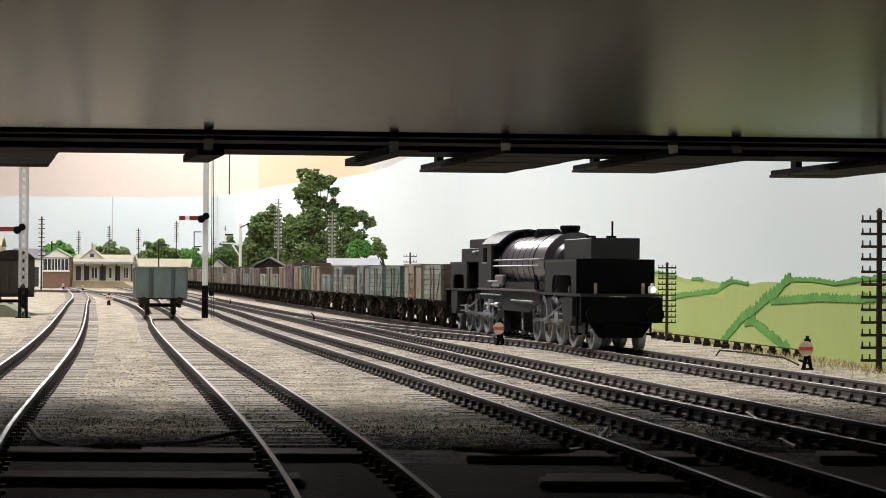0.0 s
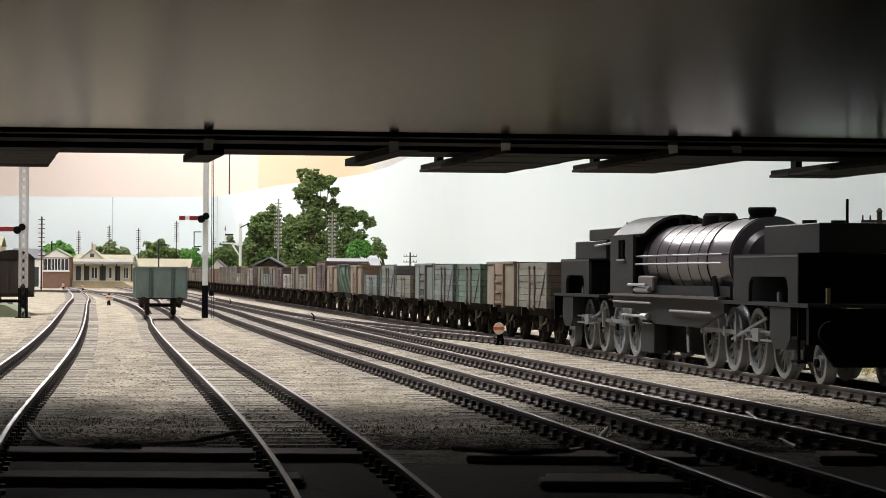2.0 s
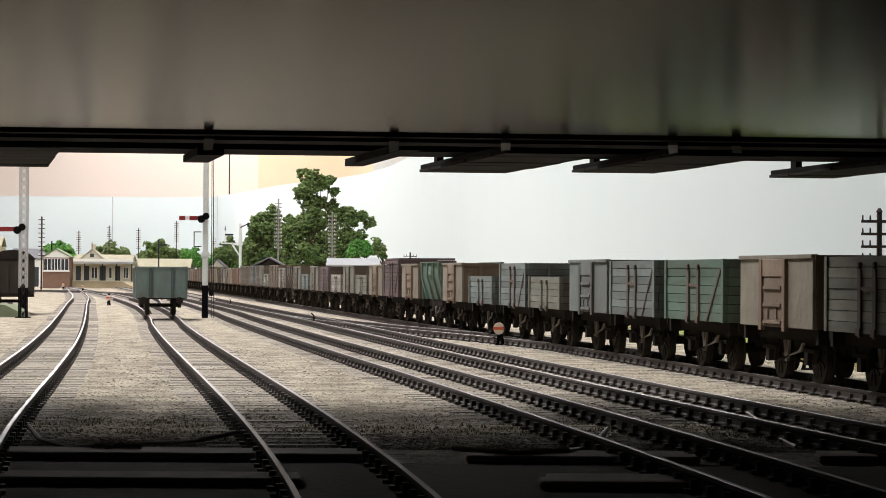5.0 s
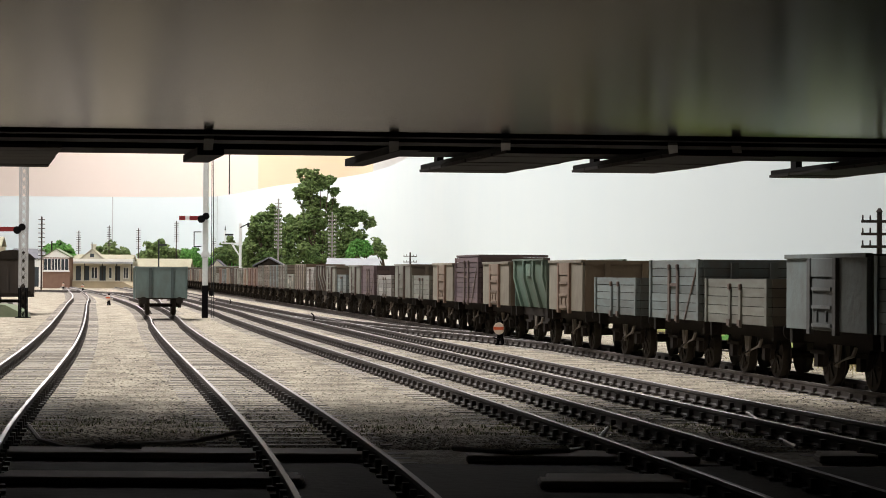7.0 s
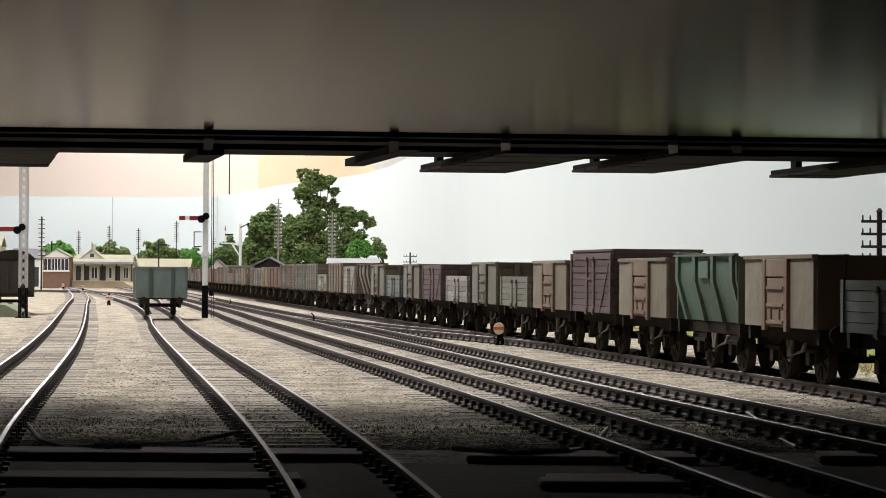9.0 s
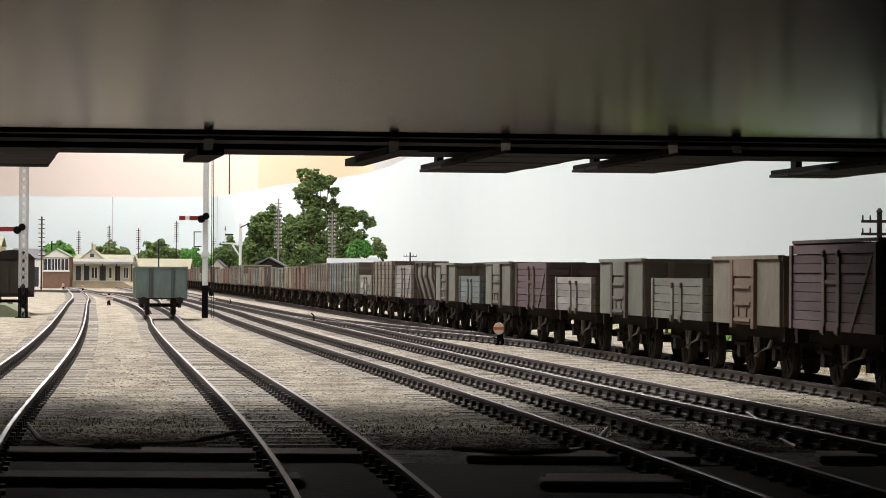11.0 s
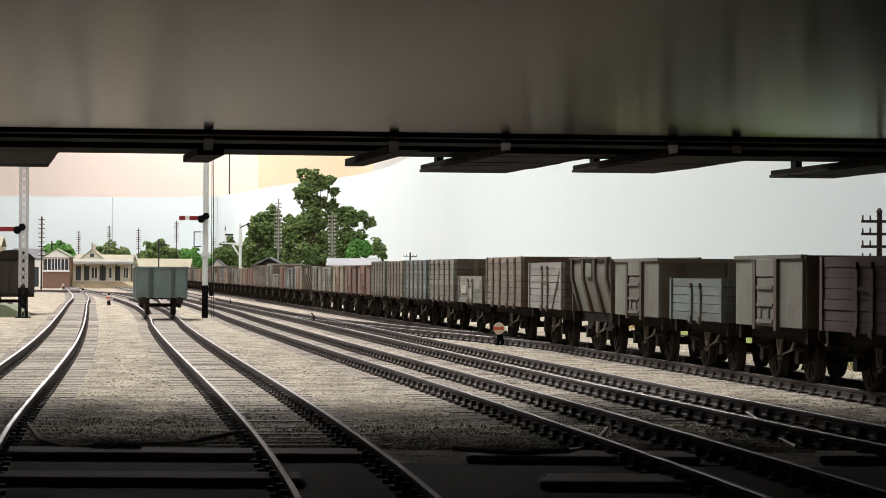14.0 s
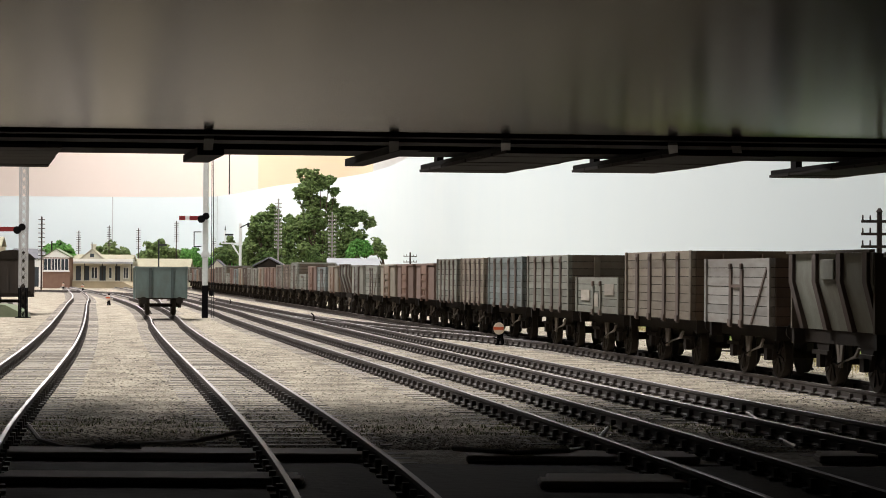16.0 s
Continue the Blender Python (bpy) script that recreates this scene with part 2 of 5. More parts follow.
ZB = RAIL + 56
part("girder_web", cross_beam(474, 480, ZB - 0.5, ZB + 12), M_BEAM, bridge)
part("girder_flange", cross_beam(481, 494, ZB - 1.2, ZB - 0.4), M_BEAM, bridge)
part("girder_web", cross_beam(506, 512, ZB + 0.2, ZB + 12), M_BEAM, bridge)
part("girder_flange", cross_beam(538, 562, ZB - 0.1, ZB + 0.8), M_BEAM, bridge)
part("parapet", cross_beam(556, 564, ZB + 0.85, ZB + 17), M_BEAM, bridge)
part("deck", prism(B(), [(-420, 432), (520, 538), (520, 616), (-420, 508)], "z", ZB + 12.1, ZB + 15), M_BEAM, bridge)
for x in (-51.5, -11, 13.8, 51.5, 66):
    part("gusset", skew(x - 1.0, x + 1.0, 468, 512, ZB - 1.75, ZB - 1.25, slant=-x / 490), M_PLANK if x in (-51.5, -11, 66) else M_GUSSET, bridge)
for x0, x1, d1 in ((-63, -57, 567), (-24.5, -20, 577)):
    part("bracket", skew(x0, x1, 530 if d1 < 570 else 500, d1, ZB - 1.9, ZB - 0.15), M_BEAM, bridge, "dark timber outrigger")
for x0, x1, d1 in ((-150, -99, 590), (-6.4, 16, 596), (32.5, 54, 589), (86, 103.5, 604)):
    panel = part("footway_panel", skew(x0 + 0.2 * (d1 - 512), x1 + 0.2 * (d1 - 512), 505, 512, ZB - 1.6, ZB - 0.2), M_BEAM, bridge)
    n = 7
    for i in range(n):
        a, b = 497 + (d1 - 497) * i / n, 497 + (d1 - 497) * (i + 1) / n - 0.9
        run = 0.2 * (d1 - b)
        part("plank", skew(x0 + run + random.uniform(-0.15, 0.15), x1 + run + random.uniform(-0.15, 0.15), a, b, ZB - 2.4 + random.uniform(-0.08, 0.08), ZB - 1.7), M_PLANK, panel)
    for x in (x0 + 0.5, x1 - 2.2):
        part("joist", skew(x, x + 1.7, 500, d1 - 2, ZB - 1.65, ZB - 0.6), M_BEAM, panel)
    part("hanger", skew(x0 + 4, x0 + 5.6, d1 - 18, d1 - 14, ZB - 1.6, ZB + 4), M_BEAM, panel)
for x0, x1 in ((-420, -380), (480, 520)):
    part("abutment", boxes((x0, x1, -260, 478, 0, RAIL + 55.9)), M_STONEWORK, bridge)


# ---- tracks ----
LINES = {
    "A": [(10, 60), (-30, 170), (-55.2, 250), (-71, 320), (-84, 400), (-100.3, 520), (-121.3, 680), (-151.3, 900), (-194.8, 1200), (-255, 1600), (-331, 2100), (-394, 2520), (-500, 3163), (-640, 3983)],
    "B": [(14, 60), (-3.3, 230), (-9.5, 290), (-18.2, 360), (-30.6, 450), (-49.7, 580), (-76.7, 760), (-112.3, 1000), (-147.9, 1250), (-176.5, 1460), (-252, 1960), (-400, 2800), (-545, 3523), (-700, 4300)],
    "C": [(72, 60), (56.5, 230), (49.4, 290), (40.4, 360), (27.7, 450), (8.3, 580), (-19.7, 760), (-57.1, 1000), (-95.2, 1250), (-132.1, 1500), (-160.7, 1700), (-270, 2400), (-390, 3100), (-800, 5450)],
    "D": [(140, 60), (115, 210), (97.6, 300), (81.5, 380), (69.4, 450), (54.8, 540), (36.1, 660), (14.6, 800), (-16, 1000), (-46.3, 1200), (-82.4, 1440), (-145, 1830), (-275, 2650), (-770, 5850)],
    "F": [(-760, 3560), (-560, 3420), (-400, 2980), (-318, 2500), (-258, 2060), (-205, 1690)],
    "G": [(-108, 1610), (-72, 1410), (-28, 1230), (8, 1105), (34, 1015), (52, 940)],
    "E": [rail_xy(s) for s in (50, 400, 900, 1500, 2500, 4000, 6700)],
}
GAUGE = 16.5


def offset(line, d):
    out = []
    for i, p in enumerate(line):
        a, b = line[max(0, i - 1)], line[min(len(line) - 1, i + 1)]
        t = (b - a).normalized()
        out.append(p + Vector((t.y, -t.x)) * d)
    return out


def sweep(bm, line, prof):
    rings = []
    for i, p in enumerate(line):
        a, b = line[max(0, i - 1)], line[min(len(line) - 1, i + 1)]
        t = (b - a).normalized()
        nx = Vector((t.y, -t.x))
        rings.append([bm.verts.new((*(p + nx * u), v)) for u, v in prof])
    for r, s in zip(rings, rings[1:]):
        for k in range(len(prof)):
            j = (k + 1) % len(prof)
            bm.faces.new((r[k], r[j], s[j], s[k]))
    bm.faces.new(rings[0]), bm.faces.new(rings[-1][::-1])
    bmesh.ops.recalc_face_normals(bm, faces=bm.faces)
    return bm


def sleeper_mesh():
    bm = boxes((-16.5, 16.5, -1.65, 1.65, -1.2, 0.12))
    for sx in (-1, 1):
        c = sx * (GAUGE / 2 + 0.4)
        box(bm, c - 2.0, c + 2.0, -1.1, 1.1, 0.16, 0.75)
        box(bm, c - 1.2, c + 1.2, -0.7, 0.7, 0.75, 2.1)
    bmesh.ops.scale(bm, vec=(MM, MM, MM), verts=bm.verts)
    me = bpy.data.meshes.new("sleeper")
    bm.to_mesh(me)
    bm.free()
    me.materials.append(M_SLEEPER)
    me.materials.append(M_RAIL)
    for p in me.polygons:
        p.material_index = 1 if p.index > 5 else 0
    return me


SLEEPER = sleeper_mesh()


def track(key, label):
    line = smooth(LINES[key], 9.6)
    tr = thing("railway_track", label, "track", "model railway tracks")
    fine = smooth(LINES[key], 14)
    for sx in (-1, 1):
        ln = offset(fine, sx * (GAUGE / 2 + 0.4))
        rail = part("rail", sweep(B(), ln, [(-0.9, 0.56), (0.9, 0.56), (0.9, 0.8), (0.25, 1.1), (0.25, 2.3), (0.42, 2.5), (0.42, RAIL - 0.08), (-0.42, RAIL - 0.08), (-0.42, 2.5), (-0.25, 2.3), (-0.25, 1.1), (-0.9, 0.8)]), M_RAIL, tr)
        part("rail_head", sweep(B(), ln, [(-0.42, RAIL - 0.078), (0.42, RAIL - 0.078), (0.34, RAIL), (-0.34, RAIL)]), M_RAILTOP, rail, "polished bright running surface")
    far = B()
    for i, p in enumerate(line):
        a, b = line[max(0, i - 1)], line[min(len(line) - 1, i + 1)]
        rz = math.degrees(math.atan2(b.y - a.y, b.x - a.x)) - 90
        if i < 260:
            ob = link("sleeper", SLEEPER, None, tr)
            ob.matrix_basis = pose(p.x * MM, p.y * MM, random.uniform(-0.12, 0.05) * MM, 0, 0, rz + random.uniform(-0.8, 0.8))
        else:
            m = Matrix.Translation((p.x, p.y, 0)) @ pose(0, 0, 0, 0, 0, rz)
            for x0, x1, z0, z1 in ((-16.5, 16.5, -0.6, 0.14), (-10.5, -6.5, 0.14, 1.8), (6.5, 10.5, 0.14, 1.8)):
                bmesh.ops.create_cube(far, size=1, matrix=m @ Matrix.Translation(((x0 + x1) / 2, 0, (z0 + z1) / 2)) @ Matrix.Diagonal((x1 - x0, 3.3, z1 - z0, 1)))
    if far.verts:
        tagged(part("sleeper_bed", far, M_SLEEPER, tr), kind="stuff")
    else:
        far.free()
    return tr


track("A", "siding track with bright rails and weathered sleepers")
track("B", "siding track with bright rails holding one wagon")
track("C", "running line with chaired rails on weathered sleepers")
track("D", "running line with chaired rails on weathered sleepers")
track("F", "siding track curving away towards the station")
put(track("G", "crossover track joining the two running lines"), 0, 0, -0.06)
track("E", "running line carrying the long coal train")


# ---- wagons ----
M_IRON = mat("rusty_strapping", (0.095, 0.08, 0.075), 0.85, spots=(0.17, 0.115, 0.085), mix=0.7, scale=80)
M_BRAKE = mat("worn_brake_lever", (0.15, 0.125, 0.10), 0.75, scale=100)
def wheelset(parent, x, r=6.2):
    ws = part("wheelset", cyl(B(), (0, -10, 0), (0, 10, 0), 0.9, seg=8), M_UNDER, parent)
    ws.matrix_basis = pose(x * MM, 0, r * MM)
    for sy in (-1, 1):
        bm = cyl(B(), (0, sy * 7.4, 0), (0, sy * 9.4, 0), r, seg=20)
        cyl(bm, (0, sy * 7.2, 0), (0, sy * 7.5, 0), r + 0.6, seg=20)
        part("wheel", bm, M_WAGONWHEEL, ws)
        bm = B()
        for k in range(4):
            a = k * math.pi / 4
            bmesh.ops.create_cube(bm, size=1, matrix=Matrix.Translation((0, sy * 9.45, 0)) @ Matrix.Rotation(a, 4, "Y") @ Matrix.Diagonal((2 * r - 2.4, 0.5, 0.8, 1)))
        part("spokes", bm, M_WAGONWHEEL, ws)
        bm = B()
        cyl(bm, (0, sy * 9.4, 0), (0, sy * 9.6, 0), 1.3, seg=10)
        part("hub", bm, M_BRAKE, ws)
    return ws


PAINTS = {}


def paint(kind, c):
    c = tuple(v * 0.74 for v in c)
    key = (kind, c)
    if key not in PAINTS:
        sp = tuple(min(1, v * 0.36 + w) for v, w in zip(c, (0.055, 0.03, 0.018)))
        steel = kind == "steel"
        PAINTS[key] = mat("wagon_" + kind, c, 0.85, 0.0, spots=sp, mix=0.75 if steel else 0.9, scale=30 if steel else 55, bump=0.3, vary=0.14 if steel else 0.22, streak=(1, 1, 0.6) if steel else (0.22, 1, 1))
    return PAINTS[key]


TOPS = {"steel": 33.0, "slope": 33.2, "plank": 32.4, "low_plank": 26.8, "coke": 35.4, "tall_plank": 35.1}


def wagon(kind, length, colour, label, dark=None, floor=14.2, rim=None):
    w = thing("mineral_wagon" if kind in ("steel", "slope") else "coal_wagon", label, "wagon", "wagons of the coal train")
    m = paint("steel" if kind in ("steel", "slope") else "timber", colour)
    h, top, z0, hw = length / 2, rim or TOPS[kind], floor, 15.8
    door_paint = paint("steel", DOORS.get(colour, colour))
    rib_paint = paint("steel", RIBS.get(colour, colour)) if not rim else m
    # end colours carry the shade of faces turned away from the lamps
    end_paint = paint("steel" if kind in ("steel", "slope") else "timber", SHADED_ENDS.get(colour, colour)) if not rim else m
    if kind == "slope":
        bm = B()
        prism(bm, [(-hw + 3.5, z0), (hw - 3.5, z0), (hw, top - 7), (hw, top), (hw - 1, top), (hw - 1, top - 7), (hw - 4.5, z0 + 1), (-hw + 4.5, z0 + 1), (-hw + 1, top - 7), (-hw + 1, top), (-hw, top), (-hw, top - 7)], "x", -h, h)
        part("body", bm, m, w)
        for sx in (-1, 1):
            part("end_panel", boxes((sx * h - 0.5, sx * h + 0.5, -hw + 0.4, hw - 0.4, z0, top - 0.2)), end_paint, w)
        for sy in (-1, 1):
            for x in (-h * 0.9, -h * 0.3, h * 0.3, h * 0.9):
                bm = prism(B(), [(sy * (hw - 3.5), z0), (sy * hw, top - 7), (sy * hw, top), (sy * (hw + 0.9), top), (sy * (hw + 0.9), top - 7), (sy * (hw - 2.2), z0)], "x", x - 1.5, x + 1.5)
                part("stiffener", bm, rib_paint, w)
            part("top_rim", boxes((-h - 0.4, h + 0.4, sy * (hw + 0.3) - 0.7, sy * (hw + 0.3) + 0.7, top + 0.02, top + 0.7)), end_paint, w)
            part("door_flap", boxes((-0.15 * h, 0.15 * h, sy * (hw + 0.35) - 0.3, sy * (hw + 0.35) + 0.3, top - 6.4, top - 1.5), bevel=0.1), m, w)
    else:
        part("floor", boxes((-h, h, -hw, hw, z0, z0 + 1)), m, w)
        if kind == "steel":
            for sy in (-1, 1):
                part("side_panel", boxes((-h, h, sy * hw - 0.5, sy * hw + 0.5, z0, top), bevel=0.12), m, w)
                part("top_rim", boxes((-h - 0.4, h + 0.4, sy * (hw + 0.1) - 0.9, sy * (hw + 0.1) + 0.9, top - 1.0, top + 0.1), bevel=0.1), m, w)
                for x in (-0.32 * h, 0.32 * h):
                    part("stiffener", boxes((x - 1.3, x + 1.3, sy * (hw + 0.9) - 0.6, sy * (hw + 0.9) + 0.6, z0 - 1, top - 1), bevel=0.1), dark or rib_paint, w)
                door = part("door", boxes((-0.26 * h, 0.26 * h, sy * (hw + 0.75) - 0.3, sy * (hw + 0.75) + 0.3, z0 + 0.2, top - 6), bevel=0.1), door_paint, w)
                part("door_flap", boxes((-0.28 * h, 0.28 * h, sy * (hw + 0.85) - 0.4, sy * (hw + 0.85) + 0.4, top - 5.6, top - 1), bevel=0.1), door_paint, w)
                for z in (top - 8.5, top - 13, z0 + 1.3):
                    part("hinge_bar", boxes((-0.24 * h, 0.24 * h, sy * (hw + 1.2) - 0.3, sy * (hw + 1.2) + 0.3, z - 0.4, z + 0.4)), door_paint, door)
                for x in (-0.12 * h, 0.12 * h):
                    part("latch", boxes((x - 0.5, x + 0.5, sy * (hw + 1.15) - 0.3, sy * (hw + 1.15) + 0.3, z0 + 2.2, top - 14), bevel=0.1), door_paint, door)
            for sx in (-1, 1):
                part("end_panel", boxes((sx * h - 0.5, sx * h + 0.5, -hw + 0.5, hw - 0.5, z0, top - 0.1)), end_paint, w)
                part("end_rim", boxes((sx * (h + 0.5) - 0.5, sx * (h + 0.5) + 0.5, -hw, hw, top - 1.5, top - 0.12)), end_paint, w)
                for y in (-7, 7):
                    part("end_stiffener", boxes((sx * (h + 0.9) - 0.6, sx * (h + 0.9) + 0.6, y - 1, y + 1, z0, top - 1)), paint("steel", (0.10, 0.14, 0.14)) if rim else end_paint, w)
        else:
            n = {"plank": 7, "low_plank": 5, "coke": 9, "tall_plank": 8}[kind]
            pitch = (top - z0) / n
            for i in range(n):
                a, b = z0 + i * pitch + 0.09, z0 + (i + 1) * pitch - 0.09
                for sy in (-1, 1):
                    j = random.uniform(-0.12, 0.12)
                    part("plank", boxes((-h, h, sy * hw - 0.6 + j, sy * hw + 0.6 + j, a, b)), m, w)
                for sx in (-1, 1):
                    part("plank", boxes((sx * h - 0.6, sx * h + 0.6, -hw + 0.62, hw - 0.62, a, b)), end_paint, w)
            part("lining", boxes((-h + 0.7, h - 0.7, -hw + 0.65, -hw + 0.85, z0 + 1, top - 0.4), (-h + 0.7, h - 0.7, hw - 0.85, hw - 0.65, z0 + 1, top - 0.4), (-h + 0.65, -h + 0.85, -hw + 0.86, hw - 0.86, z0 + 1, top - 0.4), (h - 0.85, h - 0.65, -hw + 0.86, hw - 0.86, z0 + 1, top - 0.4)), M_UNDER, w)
            iron = dark or M_IRON
            for sy in (-1, 1):
                xs = (-0.17 * h, 0.17 * h) if kind != "tall_plank" else (-0.62 * h, -0.22 * h, 0.22 * h, 0.62 * h)
                low = kind == "low_plank"
                for x in xs:
                    wide = 1.5 if kind == "tall_plank" else 1.1
                    part("strap", boxes((x - wide, x + wide, sy * (hw + 0.85) - 0.25, sy * (hw + 0.85) + 0.25, z0 - 1, top - (0.6 if kind == "tall_plank" else 3.2))), iron if not low else m, w)
                    part("strap_bolt", boxes((x - 0.8, x + 0.8, sy * (hw + 1.0) - 0.4, sy * (hw + 1.0) + 0.4, top - 3.1, top - 1.4), bevel=0.2), iron, w)
                    part("hinge", boxes((x - 1.3, x + 1.3, sy * (hw + 1.25) - 0.2, sy * (hw + 1.25) + 0.2, z0 - 0.6, z0 + 1.2)), iron, w)
                if kind in ("plank", "coke"):
                    part("door_bar", boxes((-0.15 * h, 0.15 * h, sy * (hw + 0.8) - 0.2, sy * (hw + 0.8) + 0.2, (z0 + top) / 2 + 1, (z0 + top) / 2 + 1.9)), iron, w)
                    part("diagonal_strap", prism(B(), [(sy * -h * 0.93, top - 2.5), (sy * -h * 0.89, top - 2.5), (sy * -h * 0.42, z0), (sy * -h * 0.46, z0)], "y", sy * (hw + 0.62), sy * (hw + 0.9)), iron, w)
                for sx in (-1, 1):
                    part("corner_plate", boxes((sx * h - 1.0 - sx * 0.7, sx * h + 1.0 - sx * 0.7, sy * (hw + 0.85) - 0.25, sy * (hw + 0.85) + 0.25, z0, top)), m, w)
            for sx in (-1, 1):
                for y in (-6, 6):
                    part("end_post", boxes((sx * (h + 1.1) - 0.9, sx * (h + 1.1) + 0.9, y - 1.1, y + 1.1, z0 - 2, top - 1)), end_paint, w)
            if kind == "coke":
                part("top_rail", boxes((-h, h, -hw - 0.4, -hw + 0.6, top + 0.4, top + 1.2), (-h, h, hw - 0.6, hw + 0.4, top + 0.4, top + 1.2), (-h - 0.4, -h + 0.6, -hw, hw, top, top + 1.2), (h - 0.6, h + 0.4, -hw, hw, top, top + 1.2)), m, w)
    for sy in (-1, 1):
        part("solebar", boxes((-h, h, sy * 11.2 - 0.8, sy * 11.2 + 0.8, 10.8, z0)), M_UNDER, w)
        for x in (-0.52 * h, 0.52 * h):
            bm = prism(B(), [(x - 5.2, 10.8), (x + 5.2, 10.8), (x + 2.0, 5), (x - 2.0, 5)], "y", sy * 11.3 - 0.5, sy * 11.3 + 0.5)
            box(bm, x - 1.5, x + 1.5, sy * 12.2 - 0.9, sy * 12.2 + 0.9, 4.8, 8)
            box(bm, x - 6, x + 6, sy * 12.2 - 0.5, sy * 12.2 + 0.5, 8.0, 9.0)
            part("axleguard", bm, M_UNDER, w)
        bm = B()
        for sgn in (-1, 1):
            prism(bm, [(sgn * 0.6, 10.8), (sgn * 2.6, 10.8), (sgn * 0.9, 5.2), (sgn * -0.4, 5.2)], "y", sy * 12.8 - 0.3, sy * 12.8 + 0.3)
        part("brake_hanger", bm, M_BRAKE, w)
        bm = prism(B(), [(0, 6.2), (0, 5.7), (h * 0.42, 8.6), (h * 0.5, 10.6), (h * 0.53, 10.4), (h * 0.46, 8.2)], "y", sy * 13.6 - 0.3, sy * 13.6 + 0.3)
        part("brake_lever", bm, M_BRAKE, w)
    bz = 13.0 if floor > 13 else 9.6
    for sx in (-1, 1):
        part("headstock", boxes((sx * (h - 0.2) - 1, sx * (h - 0.2) + 1, -15, 15, 10.4, z0 - 0.02)), M_UNDER, w)
        for y in (-11.4, 11.4):
            bm = cyl(B(), (sx * (h + 0.8), y, bz), (sx * (h + 4.6), y, bz), 1.1, seg=8)
            cyl(bm, (sx * (h + 4.6), y, bz), (sx * (h + 5.3), y, bz), 2.3, seg=12)
            part("buffer", bm, M_UNDER, w)
        part("coupling", boxes((sx * (h + 0.8), sx * (h + 6.5), -0.7, 0.7, 10.2, 11.4) if sx > 0 else (-(h + 6.5), -(h + 0.8), -0.7, 0.7, 10.2, 11.4)), M_UNDER, w)
    for x in (-0.52 * h, 0.52 * h):
        wheelset(w, x)
    return w


GREY, BLUE, TAN, GREEN, PURPLE, PALE, RUST, BROWN = (0.30, 0.315, 0.27), (0.25, 0.305, 0.30), (0.37, 0.345, 0.275), (0.165, 0.275, 0.215), (0.165, 0.12, 0.135), (0.45, 0.44, 0.41), (0.26, 0.18, 0.15), (0.33, 0.29, 0.23)
# paint of the doors and ribs where it differs from the sides; end colours are darkened for shade
DOORS = {TAN: (0.345, 0.27, 0.205), GREY: (0.27, 0.28, 0.24), BLUE: (0.22, 0.26, 0.26), RUST: (0.31, 0.19, 0.14)}
RIBS = {TAN: (0.33, 0.225, 0.165), GREY: (0.13, 0.105, 0.095), BLUE: (0.15, 0.165, 0.165), RUST: (0.19, 0.11, 0.085)}
SHADED_ENDS = {TAN: (0.25, 0.185, 0.125), GREY: (0.16, 0.135, 0.105), BLUE: (0.12, 0.14, 0.135), GREEN: (0.14, 0.215, 0.17), PURPLE: (0.085, 0.06, 0.06), PALE: (0.13, 0.09, 0.07), BROWN: (0.15, 0.105, 0.07), RUST: (0.12, 0.075, 0.055)}
# kind, far end and near end along the line at 0 s, colour
TRAIN = [("plank", 1188, 1249, GREY), ("steel", 1260, 1324, TAN), ("plank", 1340, 1406, GREEN), ("plank", 1420, 1482, BLUE), ("steel", 1489, 1551, BLUE),
         ("low_plank", 1567, 1628, GREY), ("plank", 1636, 1695, BLUE), ("low_plank", 1714, 1775, BLUE), ("steel", 1798, 1858, TAN), ("slope", 1868, 1934, GREEN),
         ("steel", 1945, 2008, TAN), ("coke", 2020, 2085, PURPLE), ("steel", 2096, 2159, TAN), ("low_plank", 2170, 2230, GREY), ("steel", 2245, 2307, GREY),
         ("low_plank", 2319, 2382, PALE), ("plank", 2400, 2464, PURPLE), ("steel", 2480, 2540, GREY), ("low_plank", 2553, 2611, BLUE), ("steel", 2628, 2687, GREY),
         ("slope", 2698, 2761, GREY), ("plank", 2776, 2840, PALE), ("tall_plank", 2856, 2940, BROWN), ("low_plank", 2950, 3018, GREY), ("tall_plank", 3032, 3112, GREY), ("tall_plank", 3124, 3204, BLUE)]
rest = [("tall_plank", BROWN), ("tall_plank", GREY), ("steel", RUST), ("steel", RUST), ("steel", TAN), ("plank", GREY), ("steel", GREY), ("slope", GREY), ("steel", TAN), ("plank", BLUE), ("steel", RUST), ("low_plank", GREY), ("coke", GREY)]
s = 3216
while s < 6150:
    k, c = rest[len(TRAIN) % len(rest)]
    TRAIN.append((k, s, s + 63, c))
    s += 76
KIND = {"plank": "timber seven-plank open coal wagon", "low_plank": "low-sided timber open wagon", "steel": "riveted steel mineral wagon",
        "slope": "slope-sided steel mineral wagon", "coke": "tall timber coke wagon with top rails", "tall_plank": "long high-sided timber coal wagon"}
SHADE = {GREY: "weathered grey", BLUE: "faded blue-grey", TAN: "dusty tan", GREEN: "dull green", PURPLE: "faded purple-brown", PALE: "bleached pale grey", RUST: "rusty red-brown", BROWN: "bare brown"}
SPEED = 133.0 * NORM
models, movers = {}, []
